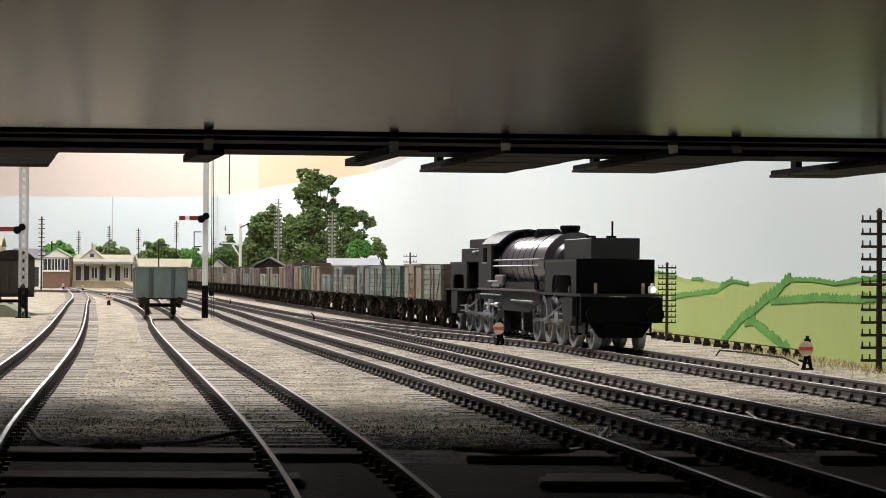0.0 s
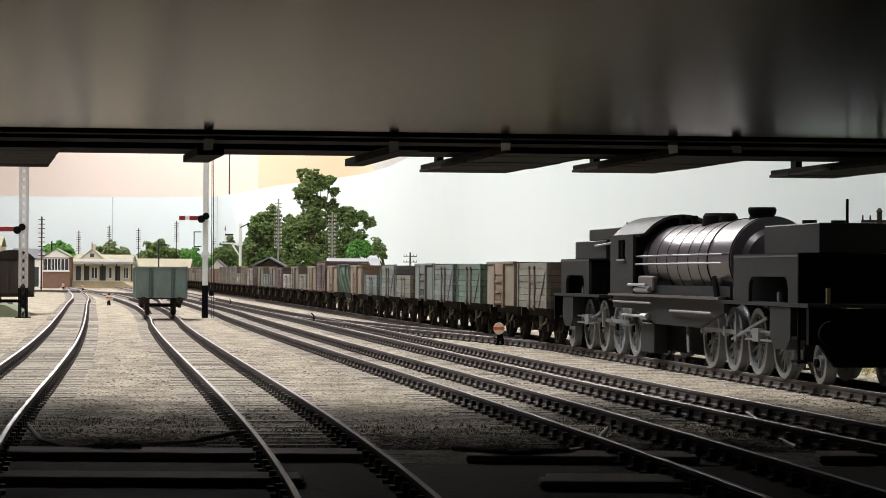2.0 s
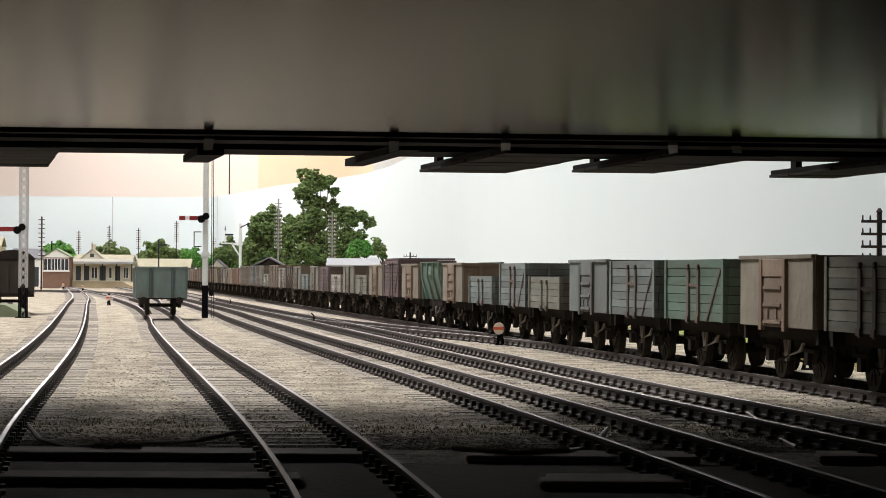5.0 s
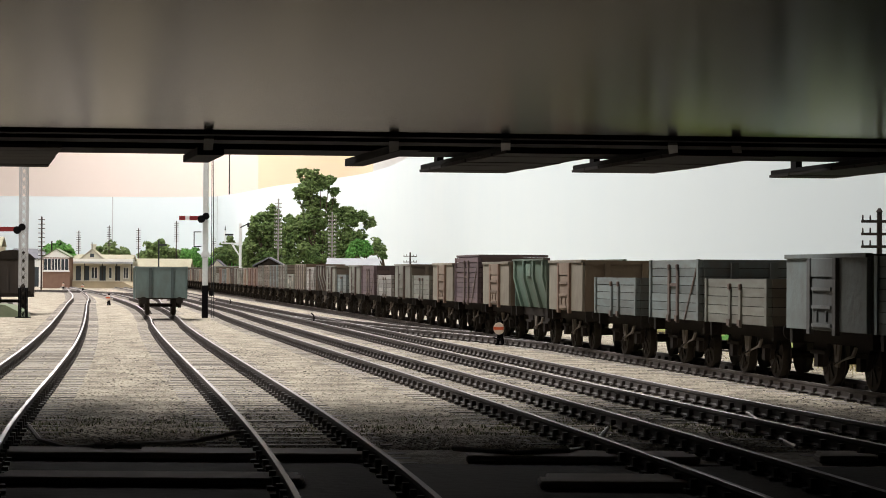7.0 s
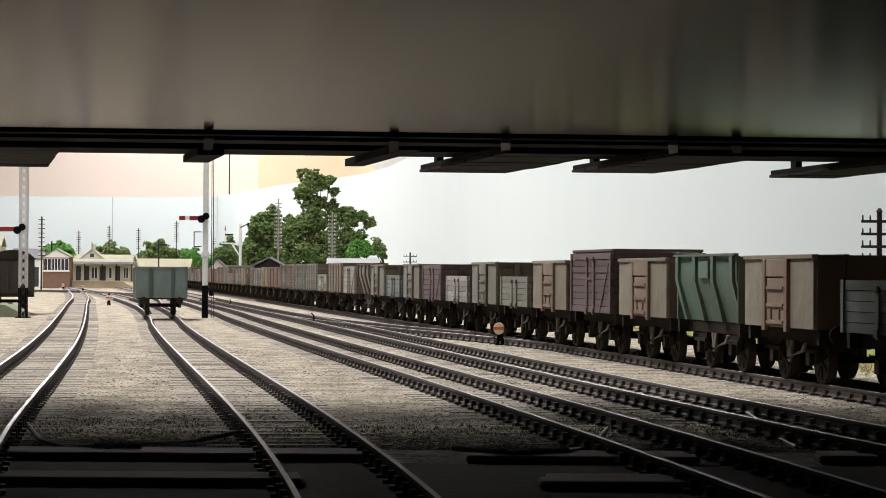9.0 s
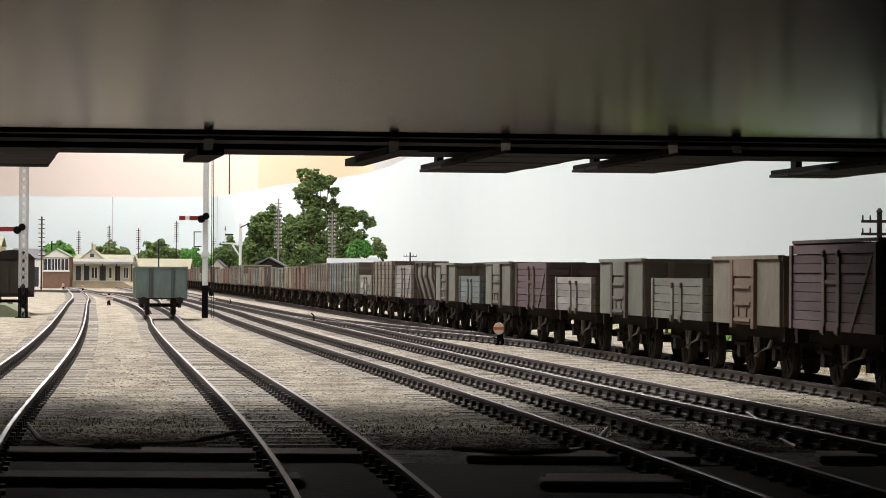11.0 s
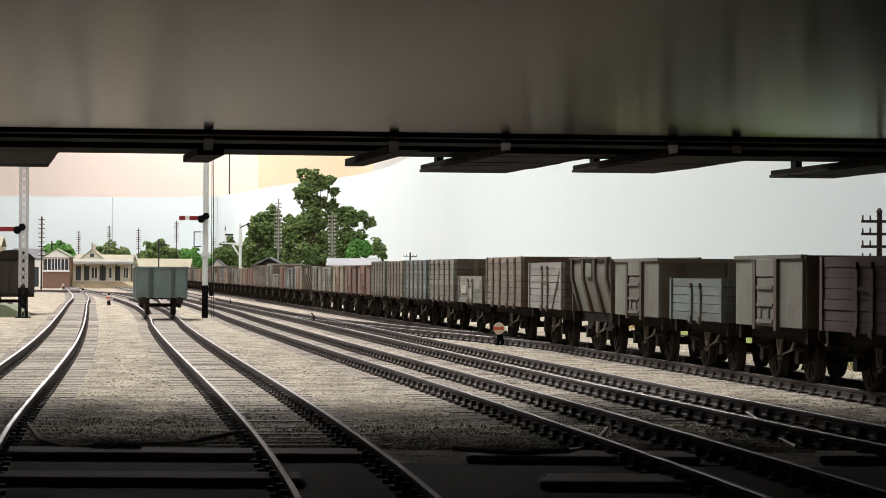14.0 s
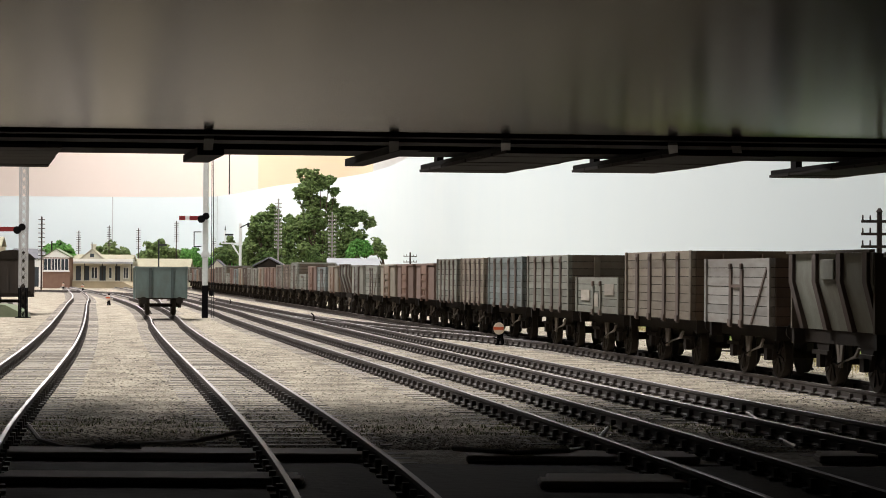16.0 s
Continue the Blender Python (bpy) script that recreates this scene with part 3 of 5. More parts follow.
for k, a, b, c in TRAIN:
    key = (k, round((b - a) / 4), c)
    if key in models:
        w = copy_thing(models[key], pose(0, 0, 0))
    else:
        w = models[key] = wagon(k, float(b - a), c, SHADE[c] + " " + KIND[k])
    movers.append((w, (a + b) / 2))
    if a == 2950:
        for x0, x1, z0, z1 in ((-26, -12, 18.4, 22.2), (-8, 2, 16.4, 21.0), (12, 26, 20.6, 24.4)):
            part("bleached_patch", boxes((x0, x1, -16.6, -16.45, z0, z1)), paint("timber", (0.60, 0.55, 0.47)), w, "pale bleached remains of lettering panels")

# ---- locomotive ----
loco = thing("garratt_locomotive", "black weathered articulated steam locomotive heading the coal train", "locomotive")
spinners, rods = [], []


def driver_wheel(parent, x, r, spokes, crank):
    ws = part("wheelset", cyl(B(), (0, -11, 0), (0, 11, 0), 1.2, seg=8), M_BLACK, parent)
    ws.matrix_basis = pose(x * MM, 0, r * MM)
    for sy in (-1, 1):
        bm = B()
        for y0, y1, ro, ri in ((7.4, 9.8, r, r - 1.5), (7.1, 7.5, r + 0.6, r - 1.5)):
            seg = 32
            ring = [[bm.verts.new((q * math.cos(2 * math.pi * k / seg), sy * y, q * math.sin(2 * math.pi * k / seg))) for k in range(seg)] for y, q in ((y0, ri), (y0, ro), (y1, ro), (y1, ri))]
            for a in range(4):
                for k in range(seg):
                    bm.faces.new((ring[a][k], ring[a][(k + 1) % seg], ring[(a + 1) % 4][(k + 1) % seg], ring[(a + 1) % 4][k]))
        bmesh.ops.recalc_face_normals(bm, faces=bm.faces)
        part("tyre", bm, M_STEEL, ws)
        bm = cyl(B(), (0, sy * 7.8, 0), (0, sy * 10.2, 0), 2.0, seg=14)
        for k in range(spokes):
            a = 2 * math.pi * k / spokes
            cyl(bm, (1.2 * math.cos(a), sy * 8.7, 1.2 * math.sin(a)), ((r - 1.2) * math.cos(a), sy * 8.7, (r - 1.2) * math.sin(a)), 0.55, 0.4, seg=5)
        part("spokes", bm, M_WHEEL, ws)
        if crank:
            a = 0.0 if sy < 0 else math.pi / 2
            part("crank_pin", cyl(B(), (3.6 * math.cos(a), sy * 9.6, 3.6 * math.sin(a)), (3.6 * math.cos(a), sy * 12.2, 3.6 * math.sin(a)), 0.8, seg=8), M_STEEL, ws)
            bm = prism(B(), [((r - 1.6) * math.cos(a + q), (r - 1.6) * math.sin(a + q)) for q in (2.5, 2.8, 3.14, 3.5, 3.8)], "y", sy * 8.2, sy * 9.7)
            part("balance_weight", bm, M_WHEEL, ws)
    spinners.append((ws, x, r))
    return ws


def engine_unit(c, sgn, inner_end, open0, open1, upper, top):
    """One engine unit with its tank or bunker; c is the middle of the coupled wheels, sgn points outwards."""
    def X(a, b):
        return (c + a, c + b) if sgn > 0 else (c - b, c - a)
    for k in (-36, -12, 12, 36):
        driver_wheel(loco, c + k, 9.3, 14, True)
    driver_wheel(loco, c + sgn * 67, 5.4, 10, False)
    for sy in (-1, 1):
        part("frame_plate", boxes((*X(-44, 75), sy * 6.6 - 0.4, sy * 6.6 + 0.4, 5, 19)), M_BLACK, loco)
        bm = boxes((-38, 38, sy * 11.4 - 0.4, sy * 11.4 + 0.4, -0.6, 0.6))
        for k in (-36, -12, 12, 36):
            cyl(bm, (k, sy * 10.9, 0), (k, sy * 12.0, 0), 1.5, seg=10)
        rd = part("coupling_rod", bm, M_STEEL, loco, "bright steel coupling rod")
        rods.append((rd, c, 0.0 if sy < 0 else math.pi / 2))
        x0, x1 = X(41, 59)
        bm = prism(B(), [(x0, 19.4), (x1, 19.4), (x1, 11.5), (x1 - 4, 8.4), (x0 + 4, 8.4), (x0, 11.5)], "y", sy * 10.5, sy * 15.2)
        part("cylinder", bm, M_GREYBLACK, loco, "dark grey cylinder casing")
        part("slide_bar", boxes((*X(12, 41), sy * 13 - 0.5, sy * 13 + 0.5, 9.8, 10.3), (*X(12, 41), sy * 13 - 0.5, sy * 13 + 0.5, 12.2, 12.7), (*X(20, 26), sy * 13 - 0.9, sy * 13 + 0.9, 9.6, 13.2)), M_STEEL, loco)
        part("valve_gear", prism(B(), [(X(-4, 30)[0], 9.2), (X(-4, 30)[0], 9.9), (X(-4, 30)[1], 16.6), (X(-4, 30)[1], 15.9)], "y", sy * 12.3, sy * 12.9), M_STEEL, loco)
        part("expansion_link", boxes((*X(0, 1.4), sy * 12.6 - 0.5, sy * 12.6 + 0.5, 9, 18)), M_STEEL, loco)
        # lower tank side with its arched opening
        x0, x1 = X(inner_end, 64)
        o0, o1 = X(open0, open1)
        y = sy * 14.4
        part("tank_side", boxes((x0, o0, y - 0.5, y + 0.5, 20.6, 33), (o1, x1, y - 0.5, y + 0.5, 20.6, 33), (o0, o1, y - 0.5, y + 0.5, 27.4, 33)), M_GREYBLACK, loco)
        for q, sg2 in ((o0, 1), (o1, -1)):
            part("opening_corner", prism(B(), [(q, 27.38), (q + sg2 * 3.2, 27.38), (q + sg2 * 1.0, 26.4), (q, 24.2)], "y", y - 0.48, y + 0.48), M_GREYBLACK, loco)
        part("tank_rim", boxes((x0, x1, y - 0.62, y + 0.62, 32.6, 33.01)), M_EDGE, loco)
        part("tank_bracket", boxes(((o0 + o1) / 2 - 0.8, (o0 + o1) / 2 + 0.8, y - sy * 3 - 0.8, y - sy * 3 + 0.8, 20.6, 23.4), bevel=0.3), M_STEEL, loco)
        part("foot_step", boxes((*X(60, 65), sy * 14 - 1.2, sy * 14 + 1.2, 5.2, 6), (*X(60, 65), sy * 14 - 1.2, sy * 14 + 1.2, 11.2, 12), (*X(62, 63), sy * 14 - 0.3, sy * 14 + 0.3, 5, 20)), M_BLACK, loco)
        part("buffer", cyl(cyl(B(), (c + sgn * 75, sy * 11.4, 13.2), (c + sgn * 80, sy * 11.4, 13.2), 1.8, seg=12), (c + sgn * 80, sy * 11.4, 13.2), (c + sgn * 81, sy * 11.4, 13.2), 3.2, seg=16), M_BLACK, loco)
        part("lamp_iron", boxes((*X(70.5, 71.3), sy * 9 - 0.5, sy * 9 + 0.5, 20.6, 24.6)), M_LAMPIRON, loco, "small pale brass bracket")
    # black core puts the shade inside the side openings into the colour
    part("tank_core", boxes((*X(inner_end + 0.5, 63.5), -10, 10, 20.6, 32.5)), M_BLACK, loco)
    part("tank_top", boxes((*X(inner_end, 64), -14.9, 14.9, 33.02, 33.5)), M_GREYBLACK, loco)
    # outward end plates are blacker than the sides, with their shade in the colour
    part("tank_end", boxes((*X(64.05, 64.8), -14.9, 14.9, 20.6, 33.4)), M_BLACK, loco)
    part("upper_tank", boxes((*X(upper, 64.5), -9.3, 9.3, 33.55, top), bevel=0.25), M_GREYBLACK, loco)
    part("running_plate", boxes((*X(-5, 75), -15.6, 15.6, 19.6, 20.55)), M_GREYBLACK, loco)
    part("buffer_beam", boxes((*X(73, 75.2), -15.4, 15.4, 10.2, 19.5)), M_BLACK, loco)
    part("cowcatcher", prism(B(), [(-12, 10.1), (12, 10.1), (8, 4.5), (-8, 4.5)], "x", *X(72, 74)), M_BLACK, loco)
    for y in (-4, 4) if sgn > 0 else ():
        part("filler", cyl(B(), (c + sgn * 40, y, top), (c + sgn * 40, y, top + 1.2), 2.0, seg=14), M_BLACK, loco)


M_LAMPIRON = mat("pale_brass", (0.45, 0.36, 0.24), 0.45, 0.5, scale=80)
M_LENS = mat("white_lamp_glass", (0.95, 0.92, 0.95), 0.1, scale=40, mix=0.05, emit=2.0)
engine_unit(67, 1, 5, 20, 56, 16, 41.4)
engine_unit(-101, -1, 15, 23, 55, 12, 40.2)
part("boiler", cyl(B(), (-46, 0, 32), (36, 0, 32), 12.2, seg=48), M_BOILER, loco, "glossy black banded boiler")
part("smokebox", cyl(cyl(B(), (36.2, 0, 32), (61, 0, 32), 12.6, seg=48), (61, 0, 32), (62.5, 0, 32), 9.5, 8.0, seg=32), M_BOILER, loco)
for x in (-40, -27, -14, -1, 12, 24, 36, 60):
    part("boiler_band", cyl(B(), (x - 0.28, 0, 32), (x + 0.28, 0, 32), 12.3 if x < 36 else 12.85, seg=48), M_BLACK, loco)
part("firebox", boxes((-46, -14, -10.5, 10.5, 20.5, 27), bevel=0.8), M_BLACK, loco)
part("coal_bunker", boxes((-141, -92, -9.3, 9.3, 40.25, 44.4), bevel=0.25), M_GREYBLACK, loco, "raised black coal bunker")
part("ash_pan", boxes((-26, 24, -9, 9, 3.2, 20), bevel=0.4), M_BLACK, loco)
part("fire_iron", cyl(cyl(B(), (-128, -9.9, 38.2), (-100, -9.9, 39.0), 0.4, seg=6), (-128, 9.9, 38.2), (-100, 9.9, 39.0), 0.4, seg=6), M_STEEL, loco)
part("bunker_hook", cyl(B(), (-96, -6, 44.4), (-94, -6, 46.2), 0.35, seg=6), M_STEEL, loco)
part("chimney", cyl(cyl(cyl(B(), (50, 0, 43), (50, 0, 45.6), 4.3, 3.5, seg=24), (50, 0, 45.5), (50, 0, 46.9), 3.9, 4.2, seg=24), (50, 0, 46.9), (50, 0, 47.6), 4.2, 3.9, seg=24), M_BLACK, loco)
part("dome", cyl(cyl(B(), (5, 0, 43), (5, 0, 46.0), 5.8, 5.4, seg=24), (5, 0, 46.0), (5, 0, 47.0), 5.4, 4.7, seg=24), M_BLACK, loco)
for x in (-4, 14):
    part("sandbox", cyl(B(), (x, 0, 43), (x, 0, 45.9), 3.2, 2.6, seg=16), M_BLACK, loco)
for y in (-2, 2):
    part("safety_valve", cyl(B(), (-33, y, 43.5), (-33, y, 47.2), 1.2, seg=10), M_BLACK, loco)
arc = [(-15.2, 41.2)] + [(15.8 * math.sin(a) , 33.2 + 14.6 * math.cos(a) if abs(a) < 0.95 else 41.4) for a in np.linspace(-1.0, 1.0, 15)] + [(15.2, 41.2)]
inner = [(y * 0.95, z - 0.9) for y, z in arc[::-1]]
part("cab_roof", prism(B(), arc + inner, "x", -84, -40), M_GREYBLACK, loco, "curved black cab roof")
for sy in (-1, 1):
    y = sy * 14.9
    part("cab_side", boxes((-80, -68, y - 0.4, y + 0.4, 20.6, 41.2), (-58, -47, y - 0.4, y + 0.4, 20.6, 41.2), (-68, -58, y - 0.4, y + 0.4, 20.6, 33), (-68, -58, y - 0.4, y + 0.4, 39.5, 41.2)), M_GREYBLACK, loco)
    part("window_post", boxes((-63.5, -62.5, y - 0.3, y + 0.3, 33, 39.5)), M_BLACK, loco)
    part("window_ledge", boxes((-69, -57, y - 0.9, y + 0.9, 32.4, 33)), M_STEEL, loco)
    part("cradle_plate", prism(B(), [(-80, 20.5), (60, 20.5), (60, 17), (34, 12), (-20, 12), (-50, 16.5), (-80, 16.5)], "y", sy * 13.2, sy * 14.2), M_GREYBLACK, loco)
    part("running_board", boxes((-80, 60, sy * 15 - 1.0, sy * 15 + 1.0, 20.6, 21.4)), M_EDGE, loco)
    part("handrail", cyl(cyl(B(), (-46, sy * 14.2, 33.8), (58, sy * 14.2, 33.8), 0.26, seg=6), (-46, sy * 14.6, 31.2), (58, sy * 14.6, 31.2), 0.3, seg=6), M_STEEL, loco, "bright steel handrails along the boiler")
    part("pipe", cyl(cyl(B(), (-75, sy * 15.3, 18.6), (-22, sy * 15.3, 18.6), 0.36, seg=8), (2, sy * 15.2, 16.6), (50, sy * 15.2, 16.6), 0.36, seg=8), M_STEEL, loco)
    part("injector", cyl(cyl(B(), (-62, sy * 15.2, 14.2), (-25, sy * 15.2, 14.2), 0.45, seg=8), (-34, sy * 15.2, 14.2), (-26, sy * 15.2, 14.2), 1.1, seg=10), M_STEEL, loco)
    part("pump", cyl(cyl(B(), (-52, sy * 15.6, 24.4), (-28, sy * 15.6, 24.4), 0.45, seg=8), (-45, sy * 14.6, 22.8), (-26, sy * 14.6, 22.8), 1.0, seg=10), M_STEEL, loco)
    part("reverser_box", boxes((-44, -24, sy * 13.3 - 1.0, sy * 13.3 + 1.0, 22.4, 27.4), bevel=0.5), M_EDGE, loco, "worn grey box beside the firebox")
    for q in range(-40, 60, 14):
        part("rail_knob", cyl(B(), (q, sy * 12.2, 33.8), (q, sy * 14.4, 33.8), 0.4, seg=6), M_STEEL, loco)
    part("side_sheet", boxes((-46.1, 62, sy * 12.6 - 0.4, sy * 12.6 + 0.4, 21.42, 24.4)), M_GREYBLACK, loco)
    part("snifting_valve", cyl(B(), (46, sy * 12, 26), (49, sy * 13.4, 26), 1.2, seg=10), M_STEEL, loco)
    part("ash_box", boxes((-43, -25, sy * 11 - 2.4, sy * 11 + 2.4, 2.4, 12.1), bevel=0.3), M_GREYBLACK, loco)
    part("drain_pipe", cyl(B(), (12, sy * 12, 11.9), (15, sy * 12.5, 4.2), 0.6, seg=8), M_STEEL, loco)
    part("lever_arm", cyl(B(), (48, sy * 13.8, 27), (52, sy * 14, 21.3), 0.9, seg=8), M_BLACK, loco)
part("cab_front", prism(B(), [(-14.4, 20.6), (14.4, 20.6)] + [(y * 0.94, z - 0.95) for y, z in arc[::-1]], "x", -47.4, -46.2), M_BLACK, loco)
part("cab_back", boxes((-80.4, -79.4, -14.4, 14.4, 20.6, 34)), M_BLACK, loco)
part("aerial_rod", cyl(B(), (126, 0, 40.2), (126, 0, 47.7), 0.4, seg=6), M_BLACK, loco)
part("headlamp", cyl(boxes((139, 142, 10.6, 13.2, 20.7, 23.6), bevel=0.3), (140, 11.9, 23.6), (140, 11.9, 24.6), 0.6, seg=8), M_WHITE, loco, "small white lit headlamp")
part("lamp_glass", cyl(B(), (142, 11.9, 22.2), (142.6, 11.9, 22.2), 0.9, seg=12), M_LENS, loco)
movers.append((loco, 1004))

# ---- the lone wagon on the siding ----
solo = wagon("steel", 64.0, (0.20, 0.275, 0.265), "grey-green steel mineral wagon standing alone on the siding", floor=11.2, rim=31.2)
put(solo, -184.0, 1508, RAIL, 98.4)


# ---- painted hills on the backscene ----
def arc_point(d):
    i = min(int(d / 20), len(back_line) - 2)
    return back_line[i].lerp(back_line[i + 1], d / 20 - i), (back_line[i + 1] - back_line[i]).normalized()


def painted(name, pairs, lift, material, label):
    """A painted layer on the backscene: (distance along it, lower and upper edge) pairs, lifted off its face."""
    bm, rows = B(), []
    for d, lo, hi in pairs:
        p, t = arc_point(d)
        q = p - Vector((t.y, -t.x)) * lift
        rows.append((bm.verts.new((*q, lo)), bm.verts.new((*q, hi)), bm.verts.new((*p, hi)), bm.verts.new((*p, lo))))
    for a, b in zip(rows, rows[1:]):
        for k in range(4):
            bm.faces.new((a[k], a[(k + 1) % 4], b[(k + 1) % 4], b[k]))
    bmesh.ops.recalc_face_normals(bm, faces=bm.faces)
    ob = part(name, bm, material, bs)
    ob["label"] = label
    return ob


def along(pts, step):
    out = []
    for (d0, z0), (d1, z1) in zip(pts, pts[1:]):
        n = max(1, int(abs(d1 - d0) / step))
        out += [(d0 + (d1 - d0) * k / n, z0 + (z1 - z0) * k / n) for k in range(n)]
    return out + [pts[-1]]


TOP = [(60, 31), (399, 30.8), (435, 29.8), (467, 28.2), (503, 29.8), (542, 30.1), (553, 28.3), (599, 28.4), (625, 27.3), (666, 28.6), (689, 27), (754, 29.2), (809, 29.1), (860, 31), (916, 32.6), (952, 33.9), (1270, 36), (1793, 39), (2569, 43), (3374, 44), (3800, 30)]
painted("painted_hill", [(d, -30, z + random.uniform(-0.15, 0.15)) for d, z in along(TOP, 6)], 0.15, M_HILL, "mid green painted fields")
painted("painted_far_field", [(d, 23.2, z - 1.4 + random.uniform(-0.2, 0.2)) for d, z in along([(60, 29), (399, 29.6), (467, 28), (503, 29.2), (540, 29.8)], 5)], 0.3, M_HILL2, "yellow-green painted far field")
painted("painted_far_field", [(d, 20.5 + (d - 671) * 0.0, z - 1.5) for d, z in along([(690, 27), (754, 28), (809, 28), (860, 30), (916, 31), (952, 32)], 5)], 0.3, M_HILL2, "yellow-green painted far field")
for pts, wide in (([(859, 19.0), (781, 21.8), (712, 23.4), (689, 26.5), (671, 28.9)], 1.3),
                  ([(699, -0.6), (666, 7.0), (645, 11.8), (618, 15.9), (587, 21.6), (570, 23.6), (553, 28.3), (542, 29.9)], 2.4),
                  ([(581, 20.2), (542, 21.2), (493, 22.6), (435, 22.8), (399, 23.8), (300, 24)], 1.6),
                  ([(638, 9.9), (618, 11.1), (599, 8.6), (575, 5.5), (558, 2.7), (542, 2.6)], 2.0),
                  ([(545, 29.3), (503, 29.5), (467, 28.2), (435, 29.6), (399, 30.6), (300, 31)], 0.9),
                  ([(700, 26.8), (666, 28.3), (630, 27.2)], 0.8), ([(790, 28.9), (770, 29.3), (752, 28.8)], 0.8), ([(1300, 36), (916, 32.2), (840, 30.2)], 0.9)):
    painted("painted_hedge", [(d, z - wide * random.uniform(0.5, 1.0), z + wide * random.uniform(0.4, 1.5)) for d, z in along(pts, 1.3)], 0.5, M_HEDGE, "dark green painted hedgerow")
for px in (7475, 7080):
    p, t = arc_point(px)
    painted("board_joint", [(px, 30, 274), (px + 4, 30, 274)], 1.0, M_JOINT, "thin grey joint between backscene boards")

# ---- loose ballast and growth ----
def scatter(name, label, material, spots, faces=8):
    """Many small jittered stones in one mesh: spots of x, y, z, size, flatness, all in millimetres."""
    vs, fs = [], []
    for x, y, z, r, fl in spots:
        b = len(vs)
        a = random.uniform(0, 6.28)
        for k in range(4):
            q = r * random.uniform(0.7, 1.25)
            vs.append(((x + q * math.cos(a + k * 1.571)) * MM, (y + q * math.sin(a + k * 1.571)) * MM, (z + r * random.uniform(-0.15, 0.2)) * MM))
        vs += [(x * MM, y * MM, (z + r * fl) * MM), (x * MM, y * MM, (z - r * fl) * MM)]
        for k in range(4):
            fs += [(b + k, b + (k + 1) % 4, b + 4), (b + (k + 1) % 4, b + k, b + 5)]
    me = bpy.data.meshes.new(name)
    me.from_pydata(vs, [], fs)
    return tagged(link(name, me, material), label, "ballast" if "stone" in name else "weeds", kind="stuff")


stones, dark = [], []
while len(stones) < 42000:
    y = 405 + 1300 * random.random() ** 1.9
    x = random.uniform(-0.2, 0.2) * y
    stones.append((x, y, -0.01, random.uniform(0.25, 0.6), 0.45))
while len(dark) < 3200:
    y = 405 + 900 * random.random() ** 2.2
    x = random.uniform(-0.2, 0.2) * y
    if noise.noise((x * 0.03, y * 0.012, 3.0)) > 0.08:
        dark.append((x, y, 0.02, random.uniform(0.25, 0.6), 0.4))
scatter("ballast_stone", "loose pale and brown ballast chippings", M_STONE, stones)
scatter("coal_stone", "dark spilt coal and ash crumbs between the tracks", M_COAL, dark)


def blades(name, label, material, spots):
    vs, fs = [], []
    for x, y, h in spots:
        a, lean = random.uniform(0, 6.28), random.uniform(0.3, 1.3) * h
        b = len(vs)
        dx, dy, w = math.cos(a), math.sin(a), 0.16
        vs += [((x - dy * w) * MM, (y + dx * w) * MM, 0), ((x + dy * w) * MM, (y - dx * w) * MM, 0), ((x + dx * lean) * MM, (y + dy * lean) * MM, h * MM)]
        fs.append((b, b + 1, b + 2))
    me = bpy.data.meshes.new(name)
    me.from_pydata(vs, [], fs)
    return tagged(link(name, me, material), label, "grass", kind="stuff")


tufts = []
for k in range(170):
    y = random.choice([random.gauss(450, 14), random.gauss(468, 18)])
    x = random.uniform(-0.2, 0.2) * y
    for i in range(16):
        tufts.append((x + random.gauss(0, 2.2), y + random.gauss(0, 1.6), random.uniform(0.3, 0.9)))
blades("weeds", "short dull green weeds growing in the ballast", M_WEED, tufts)
straw = []
for k in range(5200):
    d = random.uniform(330, 1000)
    p, t = arc_point(d)
    off = 3 + abs(random.gauss(0, 9 if d < 560 else 4))
    q = p - Vector((t.y, -t.x)) * off
    straw.append((q.x, q.y, random.uniform(0.6, 2.6 if d < 560 else 1.8)))
blades("dry_grass", "straw-coloured dry grass along the foot of the backscene", M_STRAW, straw)

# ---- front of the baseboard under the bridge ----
# dark sheet that deepens the bridge's shade over the nearest ground
board = tagged(part("baseboard_front", boxes((-380, 480, -240, 372, 0.02, 0.2)), M_SHADEDBOARD), "bare baseboard under the bridge, darkened for the bridge's shade", "baseboard", kind="structure")
for x0, x1, d0, d1 in ((-110, -12, 378, 392), (4, 42, 376, 391), (62, 110, 380, 394), (-66, -20, 332, 345), (14, 40, 330, 346), (-130, -74, 334, 346)):
    bk = thing("timber_baulk", "grey timber baulk laid across between the tracks", "timber", "baulks under the bridge")
    dm = (d0 + d1) / 2
    part("board", boxes((x0, x1, d0, dm - 0.2, 0.1, 1.3), bevel=0.3), M_BAULK, bk)
    part("board", boxes((x0 + 1.5, x1 - 1, dm + 0.2, d1, 0.1, 1.15), bevel=0.3), M_BAULK, bk)


def wire(name, pts, r, material, label, parent=None):
    ln = [Vector(p) for p in pts]
    bm = B()
    for a, b in zip(ln, ln[1:]):
        cyl(bm, a, b, r, seg=6)
    ob = part(name, bm, material, parent)
    return tagged(ob, label, "wire") if not parent else ob


